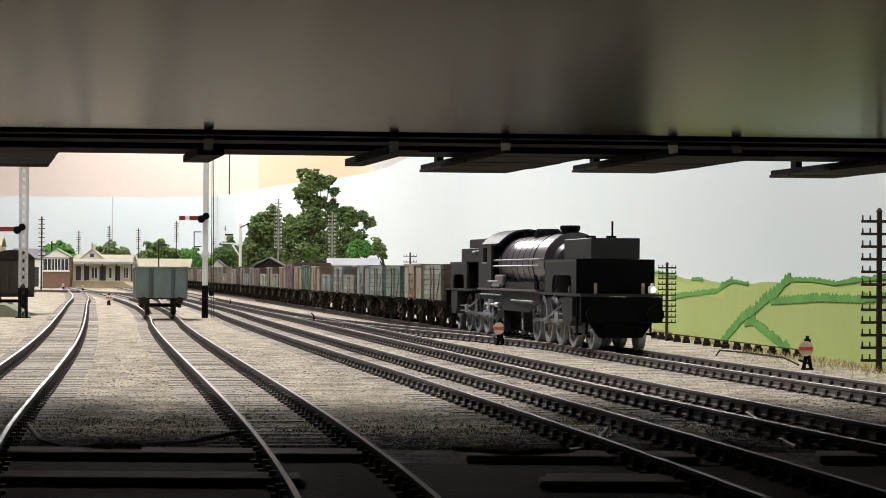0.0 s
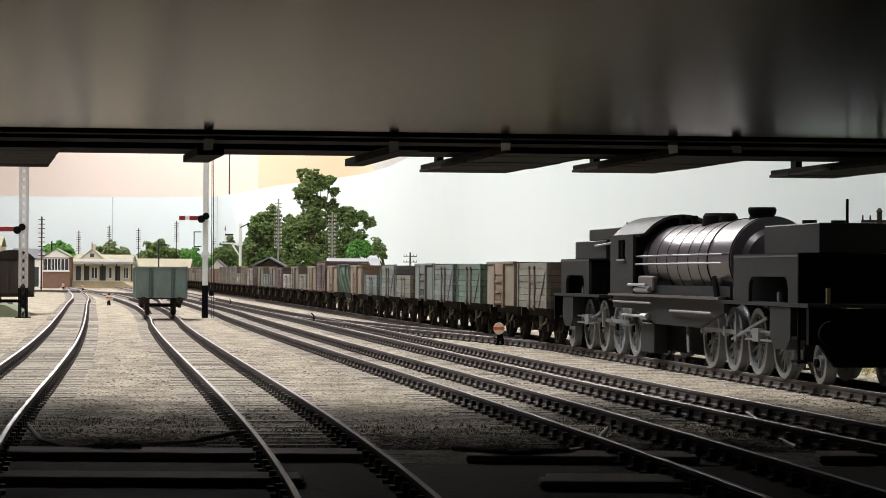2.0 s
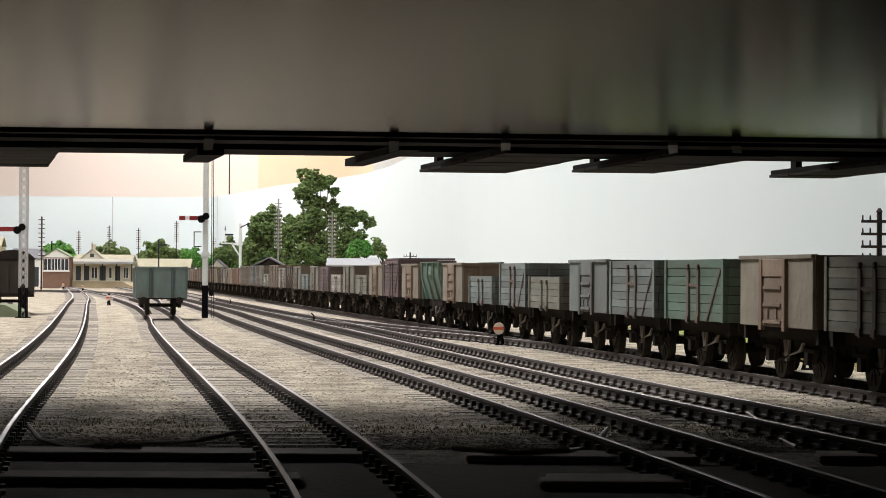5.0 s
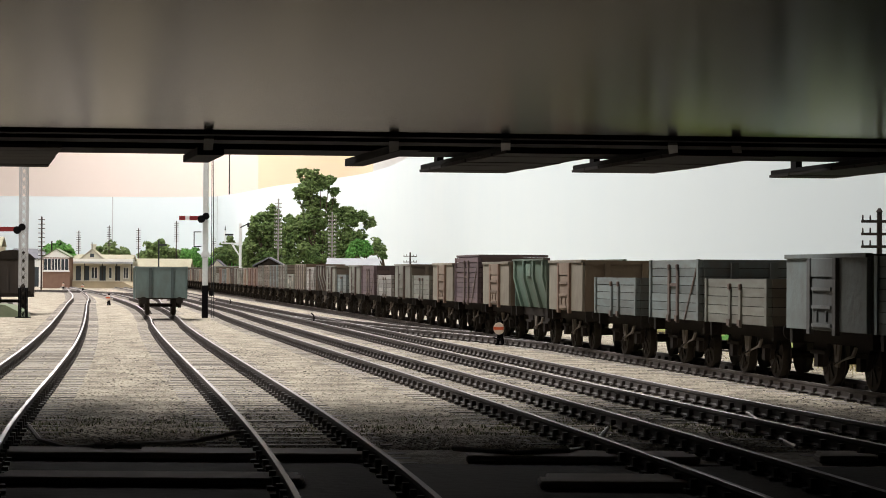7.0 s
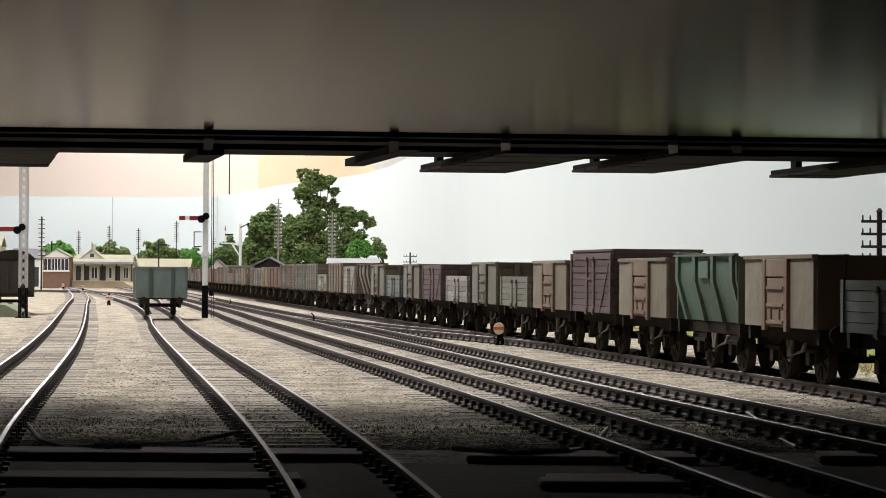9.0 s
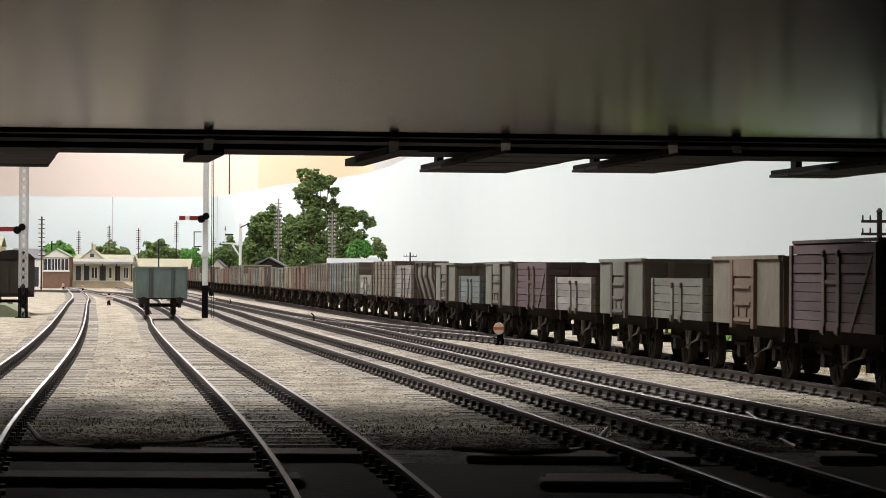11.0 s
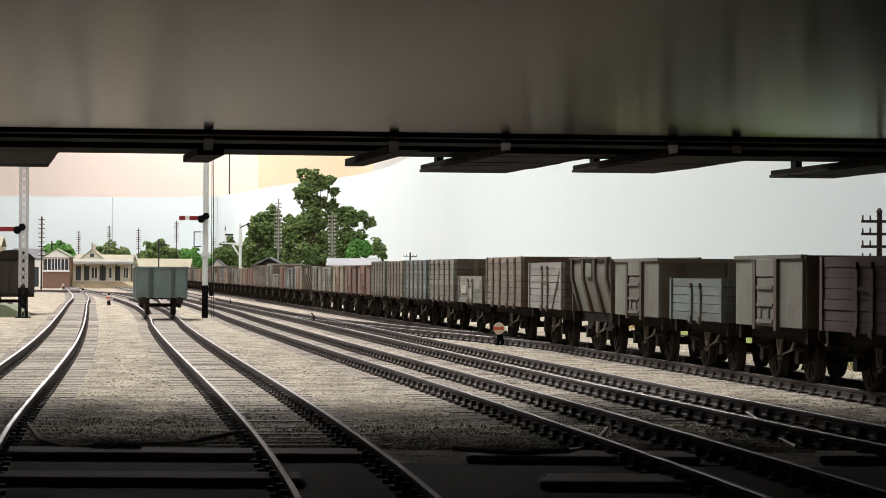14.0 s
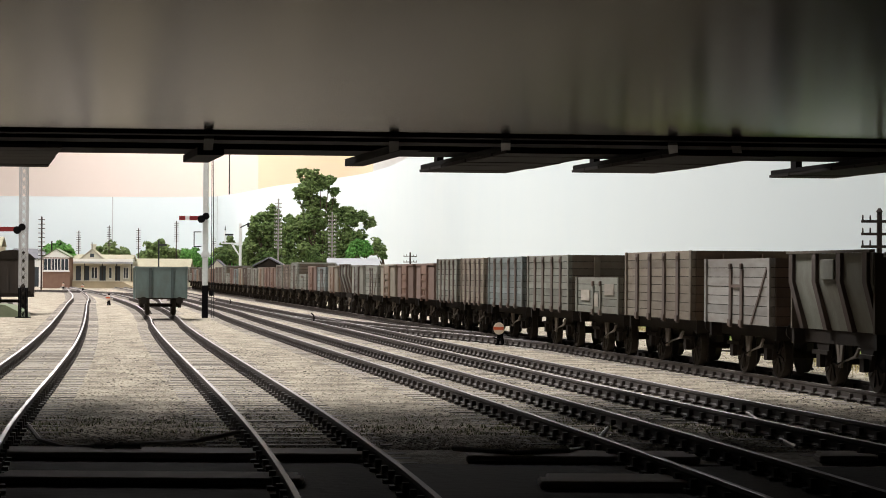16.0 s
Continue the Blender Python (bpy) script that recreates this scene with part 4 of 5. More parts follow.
for pts in ([(31, 434, 2), (29, 425, 0.9), (26, 408, 0.4), (21, 385, 1.5), (12, 378, 1.6), (2, 388, 1.5)], [(64, 486, 2), (65, 470, 1.0), (63, 440, 0.4), (63, 412, 0.3)],
            [(-77, 432, 2), (-72, 415, 0.6), (-64, 398, 0.5), (-58, 389, 1.6), (-50, 386, 1.7)], [(-36, 430, 1.5), (-44, 415, 0.5), (-52, 392, 1.6), (-56, 386, 1.6)]):
    wire("feed_wire", pts, 0.42, M_WIRE, "grey soldered feed wire running from the rail")

# ---- poles and signals ----
def telegraph_pole(x, y, top, arms, r, span, name_label, timber=M_POLE):
    p = thing("telegraph_pole", name_label, "pole", "telegraph poles")
    part("mast", cyl(B(), (0, 0, -2), (0, 0, top), r, r * 0.8, seg=10), timber, p)
    part("cap", cyl(B(), (0, 0, top), (0, 0, top + r * 1.2), r * 1.2, r * 0.4, seg=8), timber, p)
    for k in range(arms[0]):
        z = top - arms[1] - k * arms[2]
        arm = part("crossarm", boxes((-span, span, -r * 1.3, -r * 0.55, z - r * 0.42, z + r * 0.42)), timber, p)
        for q in (-0.92, -0.52, 0.52, 0.92):
            part("insulator", cyl(B(), (q * span, -r * 0.9, z + r * 0.42), (q * span, -r * 0.9, z + r * 1.9), r * 0.3, r * 0.22, seg=6), M_PORCELAIN if top > 60 else timber, arm)
    return put(p, x, y)


telegraph_pole(140, 743, 51.5, (12, 3.0, 4.05), 1.05, 6.0, "dark creosoted telegraph pole with twelve crossarms")
telegraph_pole(113, 1167, 36.4, (11, 1.8, 2.75), 0.85, 4.6, "small dark telegraph pole beside the backscene")
telegraph_pole(-34, 2400, 52, (3, 3, 6), 1.0, 7, "distant dark telegraph pole rising behind the train")
telegraph_pole(-205, 2880, 122, (13, 5, 4.6), 1.1, 4.6, "tall grey telegraph pole in front of the trees", M_GREYPOLE)
telegraph_pole(-138, 2880, 106, (12, 5, 4.6), 1.1, 5.2, "tall grey telegraph pole in front of the trees", M_GREYPOLE)
telegraph_pole(-676, 3900, 122, (10, 4, 7.5), 1.5, 5.5, "tall dark telegraph pole by the signal box")
for x, top in ((-818, 122), (-750, 134), (-684, 128), (-599, 145), (-515, 110)):
    telegraph_pole(x, 5200, top, (9, 4, 5), 1.3, 5.0, "far grey telegraph pole against the sky")


def signal_arm(parent, x0, x1, z, y):
    arm = part("signal_arm", boxes((x0, x1, y - 0.5, y + 0.3, z - 1.5, z + 1.5), bevel=0.1), M_RED, parent, "red semaphore arm with a white band")
    part("arm_band", boxes((x0 + 4.2, x0 + 7, y - 0.6, y - 0.5, z - 1.5, z + 1.5)), M_WHITE, arm)
    part("spectacle", cyl(cyl(B(), (x1 - 1.5, y - 0.6, z - 0.6), (x1 - 1.5, y + 0.4, z - 0.6), 2.6, seg=12), (x1 + 1.6, y - 0.6, z + 1.4), (x1 + 1.6, y + 0.4, z + 1.4), 2.4, seg=12), M_BLACK, arm)
    return arm


sg = thing("semaphore_signal", "tall pale grey semaphore signal with a red arm", "signal")
part("mast", boxes((-1.8, 1.8, -1.8, 1.8, 22, 150), bevel=0.3), M_CONCRETE, sg, "pale grey square mast")
part("mast_foot", boxes((-2.0, 2.0, -2.0, 2.0, -2, 22), bevel=0.2), M_BLACK, sg, "black painted foot")
signal_arm(sg, -17.5, -1, 67.5, -3.4)
part("lamp", boxes((-4.5, -2.6, -3.4, -1, 64.5, 68), bevel=0.3), M_BLACK, sg)
part("route_frame", boxes((-7.8, -7.2, -2.4, -1.8, 48, 58.5), (-7.2, -2.5, -2.4, -1.8, 57.9, 58.5), (-7.2, -2.5, -2.4, -1.8, 48, 48.6)), M_GREYBLACK, sg)
part("collar", prism(B(), [(-3.2, 43), (-1.9, 45), (1.9, 45), (3.2, 43), (1.9, 41), (-1.9, 41)], "y", -2.1, 2.1), M_CONCRETE, sg)
part("ladder", cyl(cyl(B(), (5.8, 3, 0), (4.0, 3, 150), 0.3, seg=5), (3.9, 3.5, 0), (3.6, 3.5, 150), 0.25, seg=5), M_GREYBLACK, sg)
part("counterweight", boxes((2.8, 5.4, -1.5, 1.5, 15, 18.5), bevel=0.4), M_BLACK, sg)
put(sg, -161, 1569)

lt = thing("lattice_signal", "grey steel lattice signal mast with red arms", "signal")
for x in (-2.3, 2.3):
    for y in (-2.7, 2.7):
        part("leg", boxes((x - 0.35, x + 0.35, y - 0.4, y + 0.4, 20, 140)), M_LATTICE, lt)
        part("leg_foot", boxes((x - 0.4, x + 0.4, y - 0.45, y + 0.45, -2, 20)), M_BLACK, lt, "black painted foot")
for y in (-2.8, 2.8):
    for k in range(26):
        z = 0 + k * 5.4
        part("lattice_bar", prism(B(), [(-2.3, z), (-1.7, z), (2.3, z + 5.2), (1.7, z + 5.2)], "y", y - 0.2, y + 0.2), M_LATTICE if z > 18 else M_BLACK, lt)
        part("lattice_bar", prism(B(), [(2.3, z), (1.7, z), (-2.3, z + 5.2), (-1.7, z + 5.2)], "y", y - 0.45, y - 0.21), M_LATTICE if z > 18 else M_BLACK, lt)
signal_arm(lt, -22, -2, 58.5, -4)
part("base_plate", boxes((-4.4, 4.4, -4.4, 4.4, -2, 0.8)), M_BLACK, lt)
put(lt, -277, 1529)


def dwarf_signal(x, y, k=1.0, face=True):
    d = thing("ground_signal", "small black ground signal with red-striped white disc" if face else "small black ground lever by the track", "signal", "ground signals")
    part("base", boxes((-1.7 * k, 1.9 * k, -1.2, 1.2, -0.5, 0.6 * k), bevel=0.15), M_BLACK, d)
    if face:
        part("stand", prism(prism(B(), [(-1.6 * k, 0.6 * k), (-0.8 * k, 0.6 * k), (0.2 * k, 4.8 * k), (-0.8 * k, 4.8 * k)], "y", -0.7, 0.7), [(0.9 * k, 0.6 * k), (1.7 * k, 0.6 * k), (0.9 * k, 4.8 * k), (0.2 * k, 4.8 * k)], "y", -0.7, 0.7), M_BLACK, d)
        part("balance_lever", cyl(B(), (-2.6 * k, -0.9, 3.2 * k), (1.4 * k, -0.9, 2.0 * k), 0.35, seg=6), M_BLACK, d)
    if face:
        disc = part("disc", cyl(B(), (0, -1.4, 7.0 * k), (0, -0.8, 7.0 * k), 2.5 * k, seg=24), M_DISC, d, "white round target")
        part("stripe", boxes((-2.35 * k, 2.35 * k, -1.55, -1.41, 6.4 * k, 7.6 * k)), M_ORANGE, disc, "red stripe")
        part("lamp", cyl(boxes((-0.9 * k, 0.9 * k, -0.7, 1, 6.5 * k, 10.2 * k), bevel=0.2), (0, 0.1, 10.2 * k), (0, 0.1, 11.2 * k), 0.6 * k, seg=8), M_BLACK, d)
    else:
        bm = B()
        ring = [(2.5 * k * math.cos(q), 0, 3.6 * k + 2.7 * k * math.sin(q)) for q in np.linspace(-2.6, 1.3, 12)]
        for u, v in zip(ring, ring[1:]):
            cyl(bm, u, v, 0.45, seg=6)
        part("hoop", bm, M_BLACK, d)
    return put(d, x, y, 0, -30)


dwarf_signal(25.0, 1004, 1.05)
dwarf_signal(120, 762, 1.0)
dwarf_signal(-79, 1383, 1.1, False)
dwarf_signal(-204, 2210, 0.9, False)
dwarf_signal(-307, 2130, 1.0)
dwarf_signal(-655, 4000, 1.1)
dwarf_signal(-575, 3700, 1.1)

for k in range(15):
    t = k / 14
    x, y = 103 + 30 * t, 1130 - 262 * t
    st = thing("rodding_stool", "small dark stool carrying a signal wire", "stool", "signal wire stools")
    part("block", boxes((-1.7, 1.7, -1.5, 1.5, -0.4, 2.0), bevel=0.4), M_UNDER, st)
    part("pulley", cyl(B(), (-1.2, 0, 2.4), (1.2, 0, 2.4), 0.8, seg=10), M_UNDER, st)
    put(st, x + random.uniform(-0.7, 0.7), y, 0, random.uniform(-15, 15))
wire("signal_wire", [(103, 1130, 3.3), (118, 1000, 3.3), (133, 868, 3.3)], 0.22, M_UNDER, "thin dark signal wire carried on stools")
wire("point_rod", [(104, 880, 0.4), (105, 876, 2.6), (112, 850, 2.6), (118, 800, 2.6), (120, 780, 0.9)], 0.32, M_UNDER, "thin bent steel rod beside the track")


def bracket_signal(x, y, h):
    b = thing("bracket_signal", "small far white bracket signal with two arms", "signal")
    part("mast", boxes((-1.7, 1.7, -1.4, 1.4, -2, h), bevel=0.3), M_CONCRETE, b)
    part("bracket", boxes((-25, -1.75, -0.9, 0.9, h * 0.715, h * 0.715 + 1.6)), M_CONCRETE, b)
    part("brace", prism(B(), [(-12, h * 0.71), (-9, h * 0.71), (-1.75, h * 0.58), (-1.75, h * 0.55)], "y", -0.5, 0.5), M_CONCRETE, b)
    doll = part("doll_post", boxes((-21, -19, -0.8, 0.8, h * 0.735, h * 0.9)), M_CONCRETE, b)
    part("finial", cyl(B(), (-20, 0, h * 0.9), (-20, 0, h * 0.97), 0.9, 0.2, seg=6), M_GREYBLACK, doll)
    part("signal_arm", boxes((-20, -9, -1.6, -0.9, h * 0.83, h * 0.83 + 2.4)), M_GREYBLACK, b)
    part("signal_arm", prism(B(), [(0, h * 0.93), (10, h * 0.985), (10, h), (0, h * 0.95)], "y", -2.1, -1.5), M_GREYBLACK, b)
    part("lamp", boxes((9, 12, -2.2, -0.4, h * 0.95, h * 1.01), bevel=0.3), M_GREYBLACK, b)
    return put(b, x, y)


bracket_signal(-267, 3050, 96)
fs = thing("semaphore_signal", "small far semaphore signal with a grey arm", "signal")
part("mast", boxes((-1.2, 1.2, -1.2, 1.2, -2, 86)), M_GREYBLACK, fs)
part("signal_arm", boxes((0, 14, -1.9, -1.2, 76.5, 79.5)), M_GREYBLACK, fs)
put(fs, -491, 4000)


# ---- trees ----
def tree(name, label, x, y, lobes, material, density=1.0, leaf=3.4):
    t = thing(name, label, "tree" if name == "tree" else "bush", "trees behind the train")
    lowest = min(l[2] - l[3] for l in lobes)
    bm = B()
    mid = sum(l[0] for l in lobes) / len(lobes)
    fork = lowest * 0.5 + 8
    cyl(bm, (0, 0, -2), (0, 0, fork), 4.0, 2.8, seg=9)
    for lx, ly, lz, r in lobes:
        cyl(bm, (0, 0, fork - 2), (lx * 0.6, ly * 0.6, fork + (lz - fork) * 0.6), 1.6, 1.0, seg=6)
        cyl(bm, (lx * 0.6, ly * 0.6, fork + (lz - fork) * 0.6), (lx, ly, lz), 1.0, 0.4, seg=6)
    part("trunk", bm, M_BARK, t)
    vs, fcs = [], []
    for lx, ly, lz, r in lobes:
        # tufts of foliage over the lobe, each a small bunch of leaves with gaps between
        tufts_here, bunch = int(0.035 * r * r * density) + 9, []
        for k in range(tufts_here):
            v = Vector((random.gauss(0, 1), random.gauss(0, 1), random.gauss(0, 1))).normalized()
            bunch.append((Vector((lx, ly, lz)) + v * r * random.uniform(0.45, 0.95), random.uniform(0.24, 0.42) * min(r, 22) + 1.5))
        n = int(density * 0.9 * r * r) + 90
        for k in range(n):
            o, tr = bunch[k % tufts_here]
            v = Vector((random.gauss(0, 1), random.gauss(0, 1), random.gauss(0, 1))).normalized()
            c = o + Vector((v.x, v.y, v.z * 0.7)) * tr * random.uniform(0.7, 1.05)
            q = leaf * random.uniform(0.45, 1.15)
            b = len(vs)
            for d in ((1, 0, 0), (0, 1, 0), (-1, 0, 0), (0, -1, 0), (0, 0, 0.8), (0, 0, -0.8)):
                w = Vector(d) * q * random.uniform(0.6, 1.4) + Vector((random.gauss(0, 0.3), random.gauss(0, 0.3), random.gauss(0, 0.3))) * q
                vs.append(tuple((c + w) * MM))
            for k2 in range(4):
                fcs += [(b + k2, b + (k2 + 1) % 4, b + 4), (b + (k2 + 1) % 4, b + k2, b + 5)]
    me = bpy.data.meshes.new("crown")
    me.from_pydata(vs, [], fcs)
    tagged(link("crown", me, material, t), kind="stuff")
    return put(t, x, y)


def lobes_at(x0, rows, depth=14):
    return [(x - x0, random.uniform(-depth, depth), z, r) for x, z, r in rows]


tree("tree", "large dark green clump-foliage tree behind the train", -200, 3750, lobes_at(-200, [(-230, 193, 6), (-216, 188, 13), (-220, 171, 17), (-199, 176, 15), (-185, 179, 10), (-176, 163, 8), (-235, 160, 10), (-217, 148, 16), (-199, 145, 12), (-181, 139, 11), (-211, 130, 12), (-159, 134, 12), (-144, 127, 13), (-130, 124, 8), (-120, 113, 10), (-239, 105, 17), (-220, 112, 18), (-199, 118, 17), (-174, 115, 18), (-153, 112, 15), (-248, 87, 18), (-223, 87, 21), (-199, 90, 21), (-174, 87, 20), (-153, 90, 18), (-136, 90, 13), (-248, 66, 15), (-223, 66, 17), (-196, 63, 18), (-168, 66, 17), (-150, 69, 15), (-254, 49, 15), (-235, 49, 15), (-217, 49, 15), (-199, 49, 15), (-181, 49, 15), (-162, 49, 15), (-144, 49, 15)]), M_LEAF, 1.5, 2.6)
tree("tree", "dense dark green clump-foliage tree behind the train", -285, 3790, lobes_at(-285, [(-280, 136, 6), (-275, 124, 12), (-292, 122, 12), (-306, 116, 9), (-254, 118, 10), (-306, 102, 13), (-287, 102, 17), (-269, 102, 17), (-315, 87, 12), (-296, 81, 18), (-275, 81, 18), (-260, 78, 15), (-312, 69, 14), (-287, 63, 15), (-269, 63, 15), (-321, 75, 9), (-321, 49, 15), (-306, 49, 15), (-290, 49, 15), (-275, 49, 15)]), M_LEAF, 1.5, 2.6)
tree("bush", "low olive green bush behind the train", -352, 3800, lobes_at(-352, [(-361, 69, 13), (-345, 70, 12), (-333, 66, 11), (-367, 60, 11), (-351, 57, 14), (-336, 57, 12), (-351, 84, 5)]), M_LEAF, 1.5, 2.6)
tree("bush", "bright green bush at the foot of the tree", -120, 3690, lobes_at(-120, [(-141, 70, 12), (-129, 75, 12), (-123, 66, 11), (-144, 63, 10)], 8), M_LEAF2, 1.6, 2.6)
tree("bush", "dark green slender bush beside the tree", -92, 3720, lobes_at(-92, [(-106, 80, 8), (-100, 70, 8), (-97, 60, 7), (-109, 66, 8)], 8), M_LEAF, 1.6, 2.4)
for x, y, rows in ((-800, 5600, [(-830, 72, 20), (-800, 82, 22), (-775, 74, 18)]), (-690, 5650, [(-720, 78, 24), (-690, 84, 24), (-655, 70, 22), (-620, 58, 20)]), (-610, 5600, [(-618, 74, 14), (-606, 78, 13), (-600, 64, 14)]),
                   (-560, 5700, [(-590, 52, 20), (-555, 50, 20)]), (-520, 5500, [(-530, 64, 15), (-512, 58, 15), (-500, 48, 16)]), (-430, 5600, [(-450, 44, 16), (-425, 42, 16), (-400, 40, 14)])):
    tree("bush", "small far green bush against the sky", x, y, lobes_at(x, rows, 6), M_LEAF2 if x > -620 else M_LEAF, 1.0, 4.0)


tree("bush", "green bush rising behind the signal box", -748, 4500, lobes_at(-748, [(-762, 70, 13), (-748, 78, 12), (-734, 72, 12), (-724, 64, 10)], 6), M_LEAF2, 1.2, 3.4)
pipe = tagged(part("wall_conduit", cyl(B(), (-738, 7980, 262), (-738, 7980, 1500), 2.2, seg=8), M_GREYBLACK), "thin dark conduit running up behind the backscene", "conduit", kind="structure")

# ---- buildings ----
def gable(bm, x0, x1, y0, y1, z0, z1, over=0.0, thick=1.6):
    """A pitched roof with its ridge along y."""
    m = (x0 + x1) / 2
    return prism(bm, [(x0 - over, z0), (m, z1), (x1 + over, z0), (x1 + over, z0 + thick), (m, z1 + thick), (x0 - over, z0 + thick)], "y", y0 - over, y1 + over)


def house(name, label, x, y, w, d, h, ridge, wall, roof, windows=(), along_x=False, chimney=None, gable_wall=None):
    b = thing(name, label, "building")
    part("wall", boxes((-w / 2, w / 2, 0, d, -2, h)), wall, b)
    if along_x:
        part("roof", prism(B(), [(-2, h), (d / 2, ridge), (d + 2, h), (d + 2, h + 1.6), (d / 2, ridge + 1.6), (-2, h + 1.6)], "x", -w / 2 - 2, w / 2 + 2), roof, b)
    else:
        part("gable_end", prism(B(), [(-w / 2, h), (w / 2, h), (0, ridge)], "y", 0, d), gable_wall or wall, b)
        part("roof", gable(B(), -w / 2, w / 2, 0, d, h, ridge, 2.0), roof, b)
    for x0, x1, z0, z1, door in windows:
        o = part("door" if door else "window", boxes((x0, x1, -0.9, 0.2, z0, z1)), M_WHITE if not door else M_GLASS, b)
        if not door:
            n = max(1, round((x1 - x0) / 6))
            for i in range(n):
                a, c = x0 + (x1 - x0) * i / n + 0.7, x0 + (x1 - x0) * (i + 1) / n - 0.7
                part("pane", boxes((a, c, -1.2, -0.92, z0 + 0.8, z1 - 0.8)), M_GLASS, o)
    if chimney:
        part("chimney", boxes((chimney - 2.5, chimney + 2.5, d / 2 - 2.5, d / 2 + 2.5, h, ridge + 8), (chimney - 3.2, chimney + 3.2, d / 2 - 3.2, d / 2 + 3.2, ridge + 8.02, ridge + 9.5)), M_BRICK, b)
    return put(b, x, y)


box_house = house("signal_box", "brick signal box with white glazed upper storey", -718, 4300, 50, 40, 57, 72, M_BRICK, M_GREENROOF, [(-23, -9, 33, 55, False), (-8, 8, 33, 55, False), (9, 23, 33, 55, False)], gable_wall=M_WHITE)
part("window_sill", boxes((-25, 25, -2.4, -0.02, 30.5, 33)), M_WHITE, box_house)
part("stove_pipe", cyl(B(), (-12, 20, 60), (-12, 20, 88), 1.4, seg=8), M_UNDER, box_house)
station = house("station_building", "cream stone station building with gabled roof and canopy", -660, 4480, 116, 60, 52, 63, M_CREAM, M_TAN, [(-50, -40, 14, 42, True), (-34, -24, 14, 42, True), (-20, -8, 18, 40, False), (-4, 8, 12, 42, True), (14, 20, 18, 40, False), (26, 36, 12, 42, True), (42, 52, 18, 40, False)], True)
part("front_gable", prism(B(), [(-38, 56), (2, 56), (-18, 74)], "y", -6, 30), M_CREAM, station)
part("gable_roof", gable(B(), -38, 2, -7, 30, 56, 74, 2.0), M_TAN, station)
part("gable_window", boxes((-22, -14, -6.6, -6.05, 59, 66)), M_GLASS, station)
part("chimney", boxes((-22, -14, 10, 18, 60, 82), (-23, -13, 9, 19, 82.02, 84.5)), M_CREAM, station)
part("finial", cyl(B(), (-18, -6, 75), (-18, -6, 88), 0.8, seg=6), M_SLATE, station)
canopy = part("canopy", boxes((-62, 64, -24, -0.5, 50.5, 56)), M_WHITE, station, "white edged platform canopy")
part("valance", boxes((-62, 64, -23.5, -22.5, 46.5, 50.4)), M_GREYROOF, canopy, "grey boarded valance")
for x in (-56, -30, 4, 32, 60):
    part("canopy_post", boxes((x - 0.9, x + 0.9, -20, -18.4, 12, 50.4)), M_UNDER, canopy)
platform = thing("platform", "low cream stone station platform with sloping end", "platform")
part("platform_body", prism(B(), [(-740, 0), (-572, 0), (-600, 13), (-740, 13)], "y", 4330, 4478), M_PLATFORM, platform)
part("platform_edge", boxes((-740, -600, 4328, 4345, 13.02, 14.4)), M_CREAM, platform)
house("goods_shed", "long straw-roofed goods shed by the station", -555, 4520, 120, 70, 34, 56, M_CREAM, M_TAN, [(-30, -10, 4, 28, True), (8, 30, 4, 28, True)], True)
house("warehouse", "dark slate-roofed building beyond the signal box", -830, 4700, 90, 60, 56, 76, M_WHITE, M_SLATE, [(-10, 10, 0, 40, True)], True)
house("cottage", "yellow stone cottage with a brick chimney", -880, 4450, 60, 50, 78, 96, M_CREAM, M_TAN, [(-14, -2, 40, 60, False), (6, 18, 40, 60, False)], True, 12)
house("lineside_hut", "small dark gabled hut behind the train", -203, 2700, 34, 40, 38, 48, M_UNDER, M_SLATE)
house("lineside_hut", "small cream gabled hut behind the train", -356, 3650, 24, 40, 38, 50, M_CREAM, M_SLATE)
house("lineside_shed", "long pale grey roofed shed behind the train", -105, 2700, 58, 34, 39, 47, M_CREAM, M_GREYROOF, [], True)

# ---- van and mound at the siding's end ----
van = thing("covered_van", "black weathered covered goods van on the siding", "wagon")
part("body", boxes((-33, 33, -15.6, 15.6, 12, 36), bevel=0.3), M_VAN, van)
part("roof", prism(B(), [(-16.6, 36), (-12, 40), (-6, 42.2), (0, 42.8), (6, 42.2), (12, 40), (16.6, 36)], "x", -34, 34), M_UNDER, van)
for sx in (-1, 1):
    for y in (-9, -3, 3, 9):
        part("end_post", boxes((sx * 33.6 - 0.5, sx * 33.6 + 0.5, y - 0.8, y + 0.8, 12, 35)), M_VAN, van)
    part("headstock", boxes((sx * 33 - 1, sx * 33 + 1, -15.4, 15.4, 9.5, 11.95)), M_UNDER, van)
    for y in (-11.4, 11.4):
        part("buffer", cyl(B(), (sx * 34, y, 12), (sx * 40, y, 12), 1.9, seg=10), M_UNDER, van)
for x in (-18, 18):
    wheelset(van, x)
put(van, -311, 1668, RAIL, 102)
LINES["H"] = [(-296, 1600), (-311, 1668), (-345, 1830), (-440, 2300)]
track("H", "short siding track under the black van")
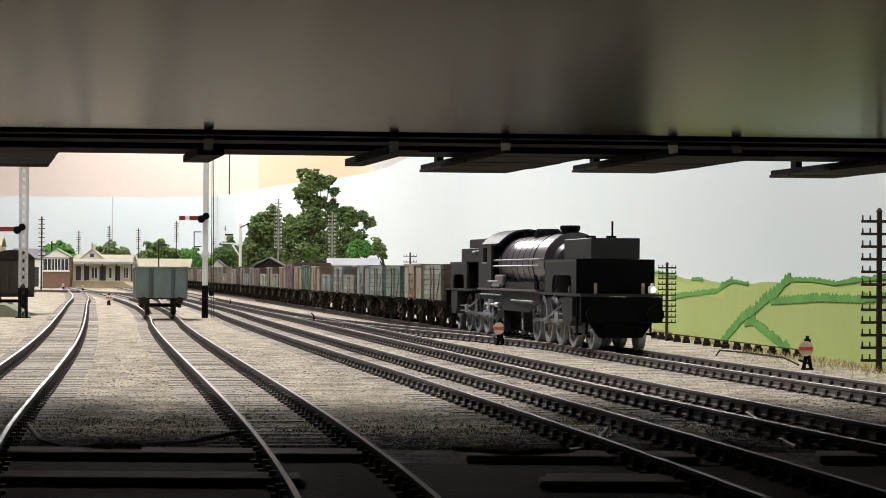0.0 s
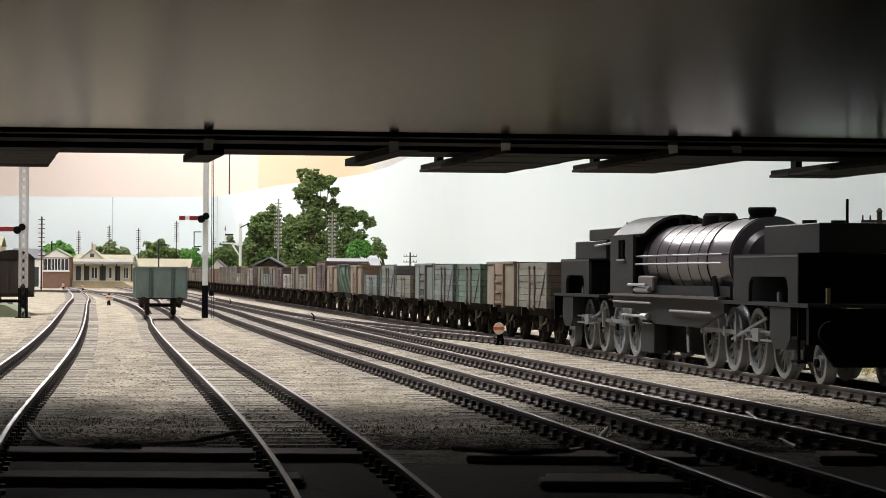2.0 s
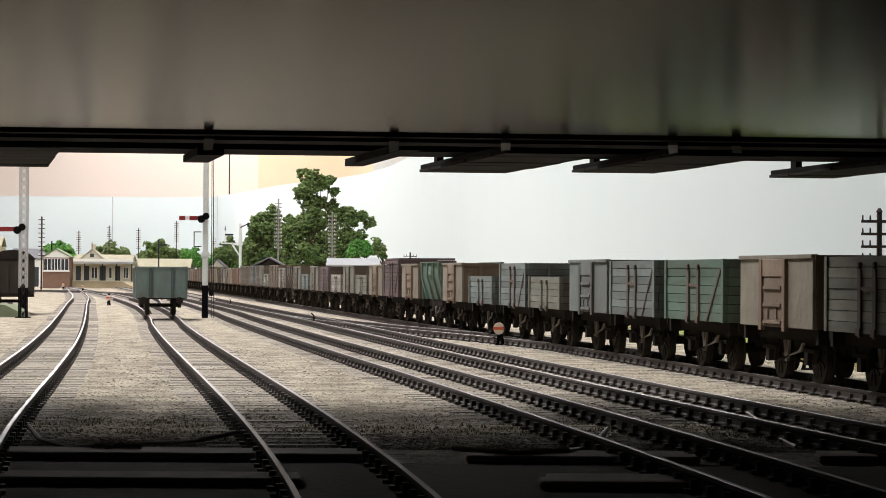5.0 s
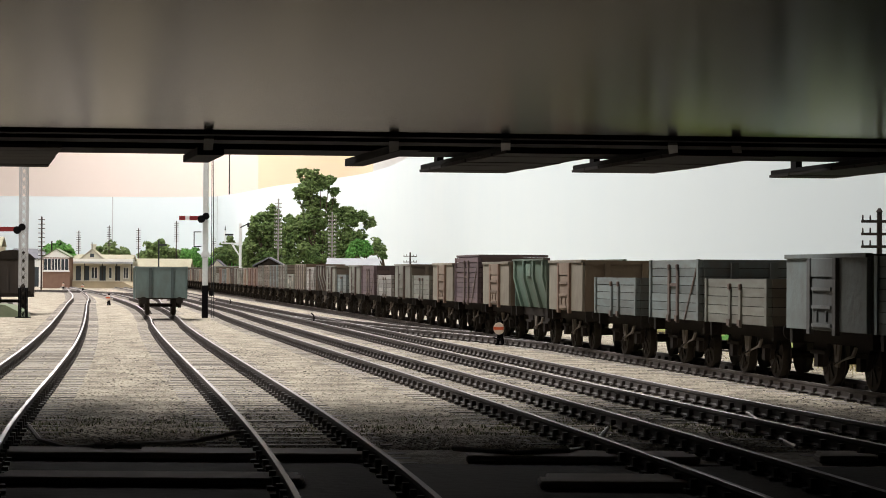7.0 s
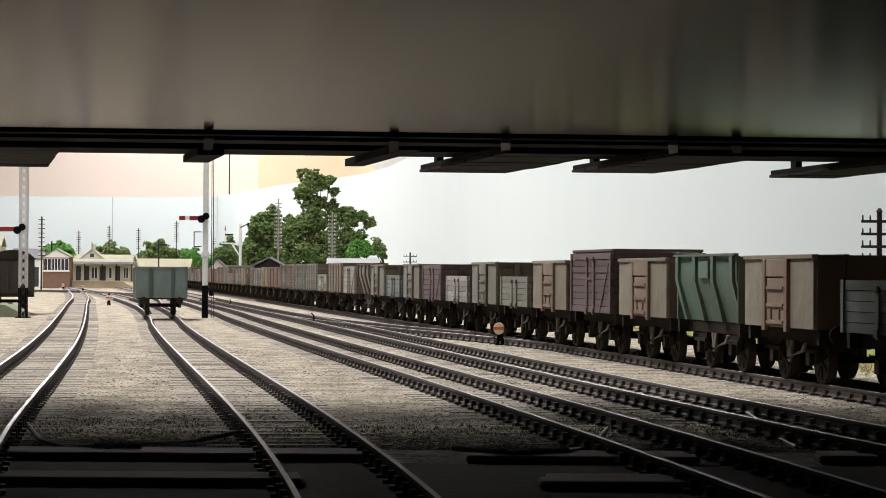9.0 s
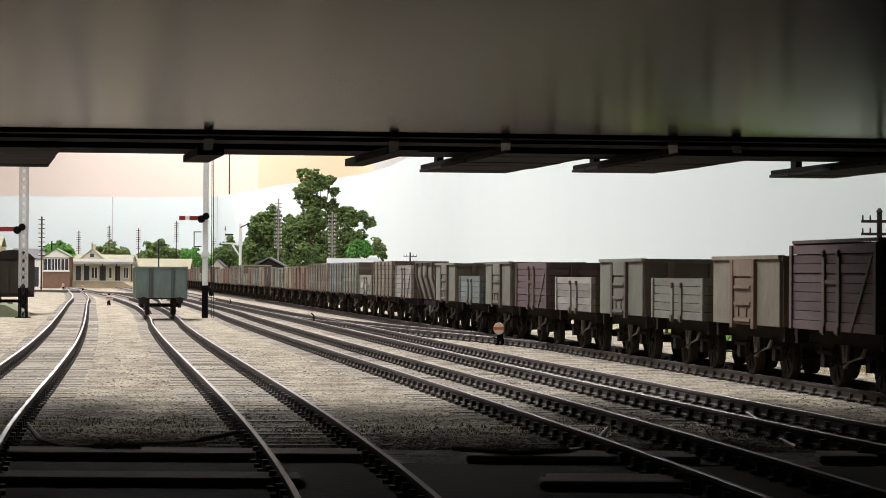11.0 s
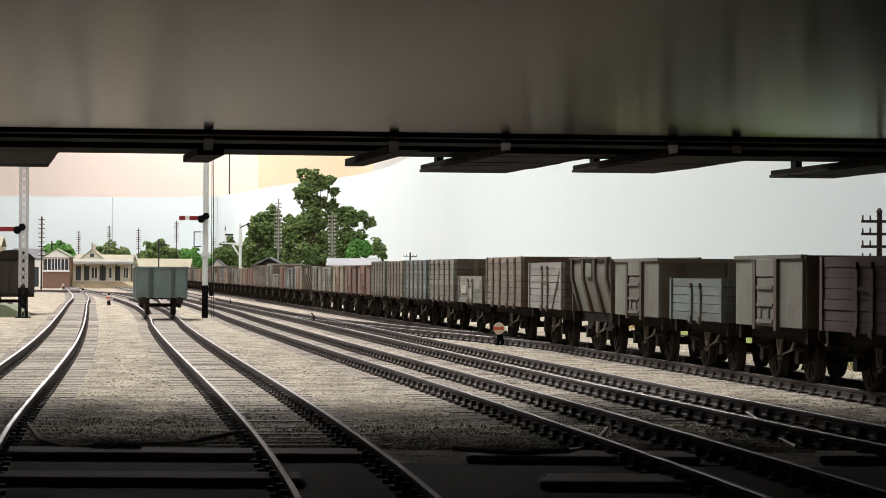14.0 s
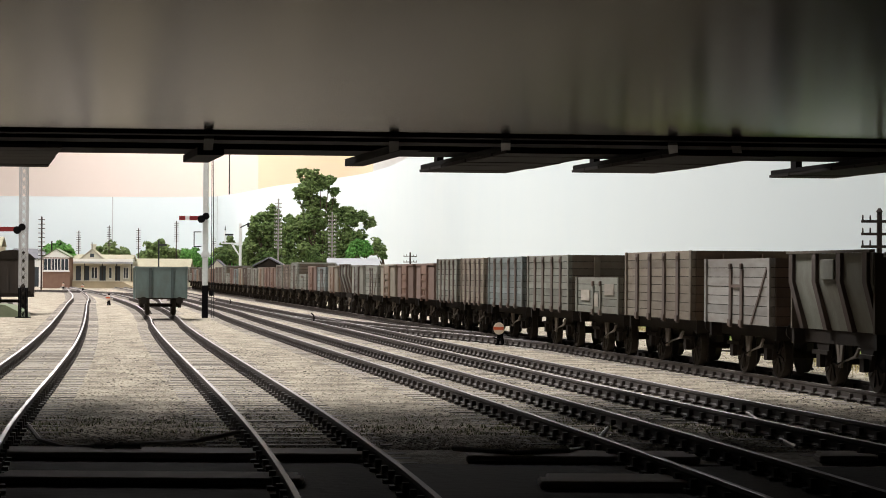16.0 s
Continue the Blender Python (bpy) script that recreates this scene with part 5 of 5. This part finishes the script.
mound = tagged(part("buffer_mound", prism(B(), [(-365, 0), (-282, 0), (-284, 4), (-292, 8), (-310, 9.5), (-365, 9.5)], "y", 1548, 1584), M_MOUND), "dull green earth mound at the siding's end", "mound")

# ---- unseen lamp fittings of the room, with the one added for the far wall ----
for lx, ly, long, power in LAMPS:
    fit = thing("ceiling_light", "long white fluorescent fitting hung from the ceiling, out of view", "lamp", "fluorescent fittings")
    half = long * 500 + 20
    part("housing", boxes((-160, 160, -half, half, 1255, 1290)), M_WHITE, fit)
    part("hanger", boxes((-4, 4, -half * 0.8 - 4, -half * 0.8 + 4, 1290.02, 1502), (-4, 4, half * 0.8 - 4, half * 0.8 + 4, 1290.02, 1502)), M_STEEL, fit)
    put(fit, lx * 1000, ly * 1000)


def motions():
    times = [0.0, 4.0, 8.0, 12.0, 16.0]
    for ob, s0 in movers:
        rows = []
        for t in times:
            x, y = rail_xy(s0 - SPEED * t)
            rows.append((t, pose(x * MM, y * MM, RAIL * MM, 0, 0, HEAD)))
        walk(ob, rows)
    # driving wheels turn and their rods swing while the engine is near, then it has gone by
    for ws, x, r in spinners:
        step = 75.0 / math.degrees(SPEED / r)
        n = int(5.0 / step)
        rows = [(k * step, pose(x * MM, 0, r * MM, 0, math.degrees(SPEED / r) * k * step, 0)) for k in range(n)]
        walk(ws, rows + [(16.0, rows[-1][1])])
    # wheels of the wagons that pass close by
    for ob, s0 in movers[:26]:
        for ws in ob.children:
            if ws.name.startswith("wheelset"):
                x, r = ws.matrix_basis.translation.x, 6.2
                step = 82.0 / math.degrees(SPEED / r)
                n = int(16.0 / step)
                walk(ws, [(k * step, pose(x, 0, r * MM, 0, 82.0 * k, 0)) for k in range(n)] + [(16.0, pose(x, 0, r * MM, 0, 82.0 * 16.0 / step, 0))])
    for rd, c, ph in rods:
        w = SPEED / 9.3
        rows = []
        for k in range(75):
            t = k / 15
            a = ph - w * t
            rows.append((t, pose((c + 3.6 * math.cos(a)) * MM, 0, (9.3 + 3.6 * math.sin(a)) * MM)))
        walk(rd, rows + [(16.0, rows[-1][1])])


motions()
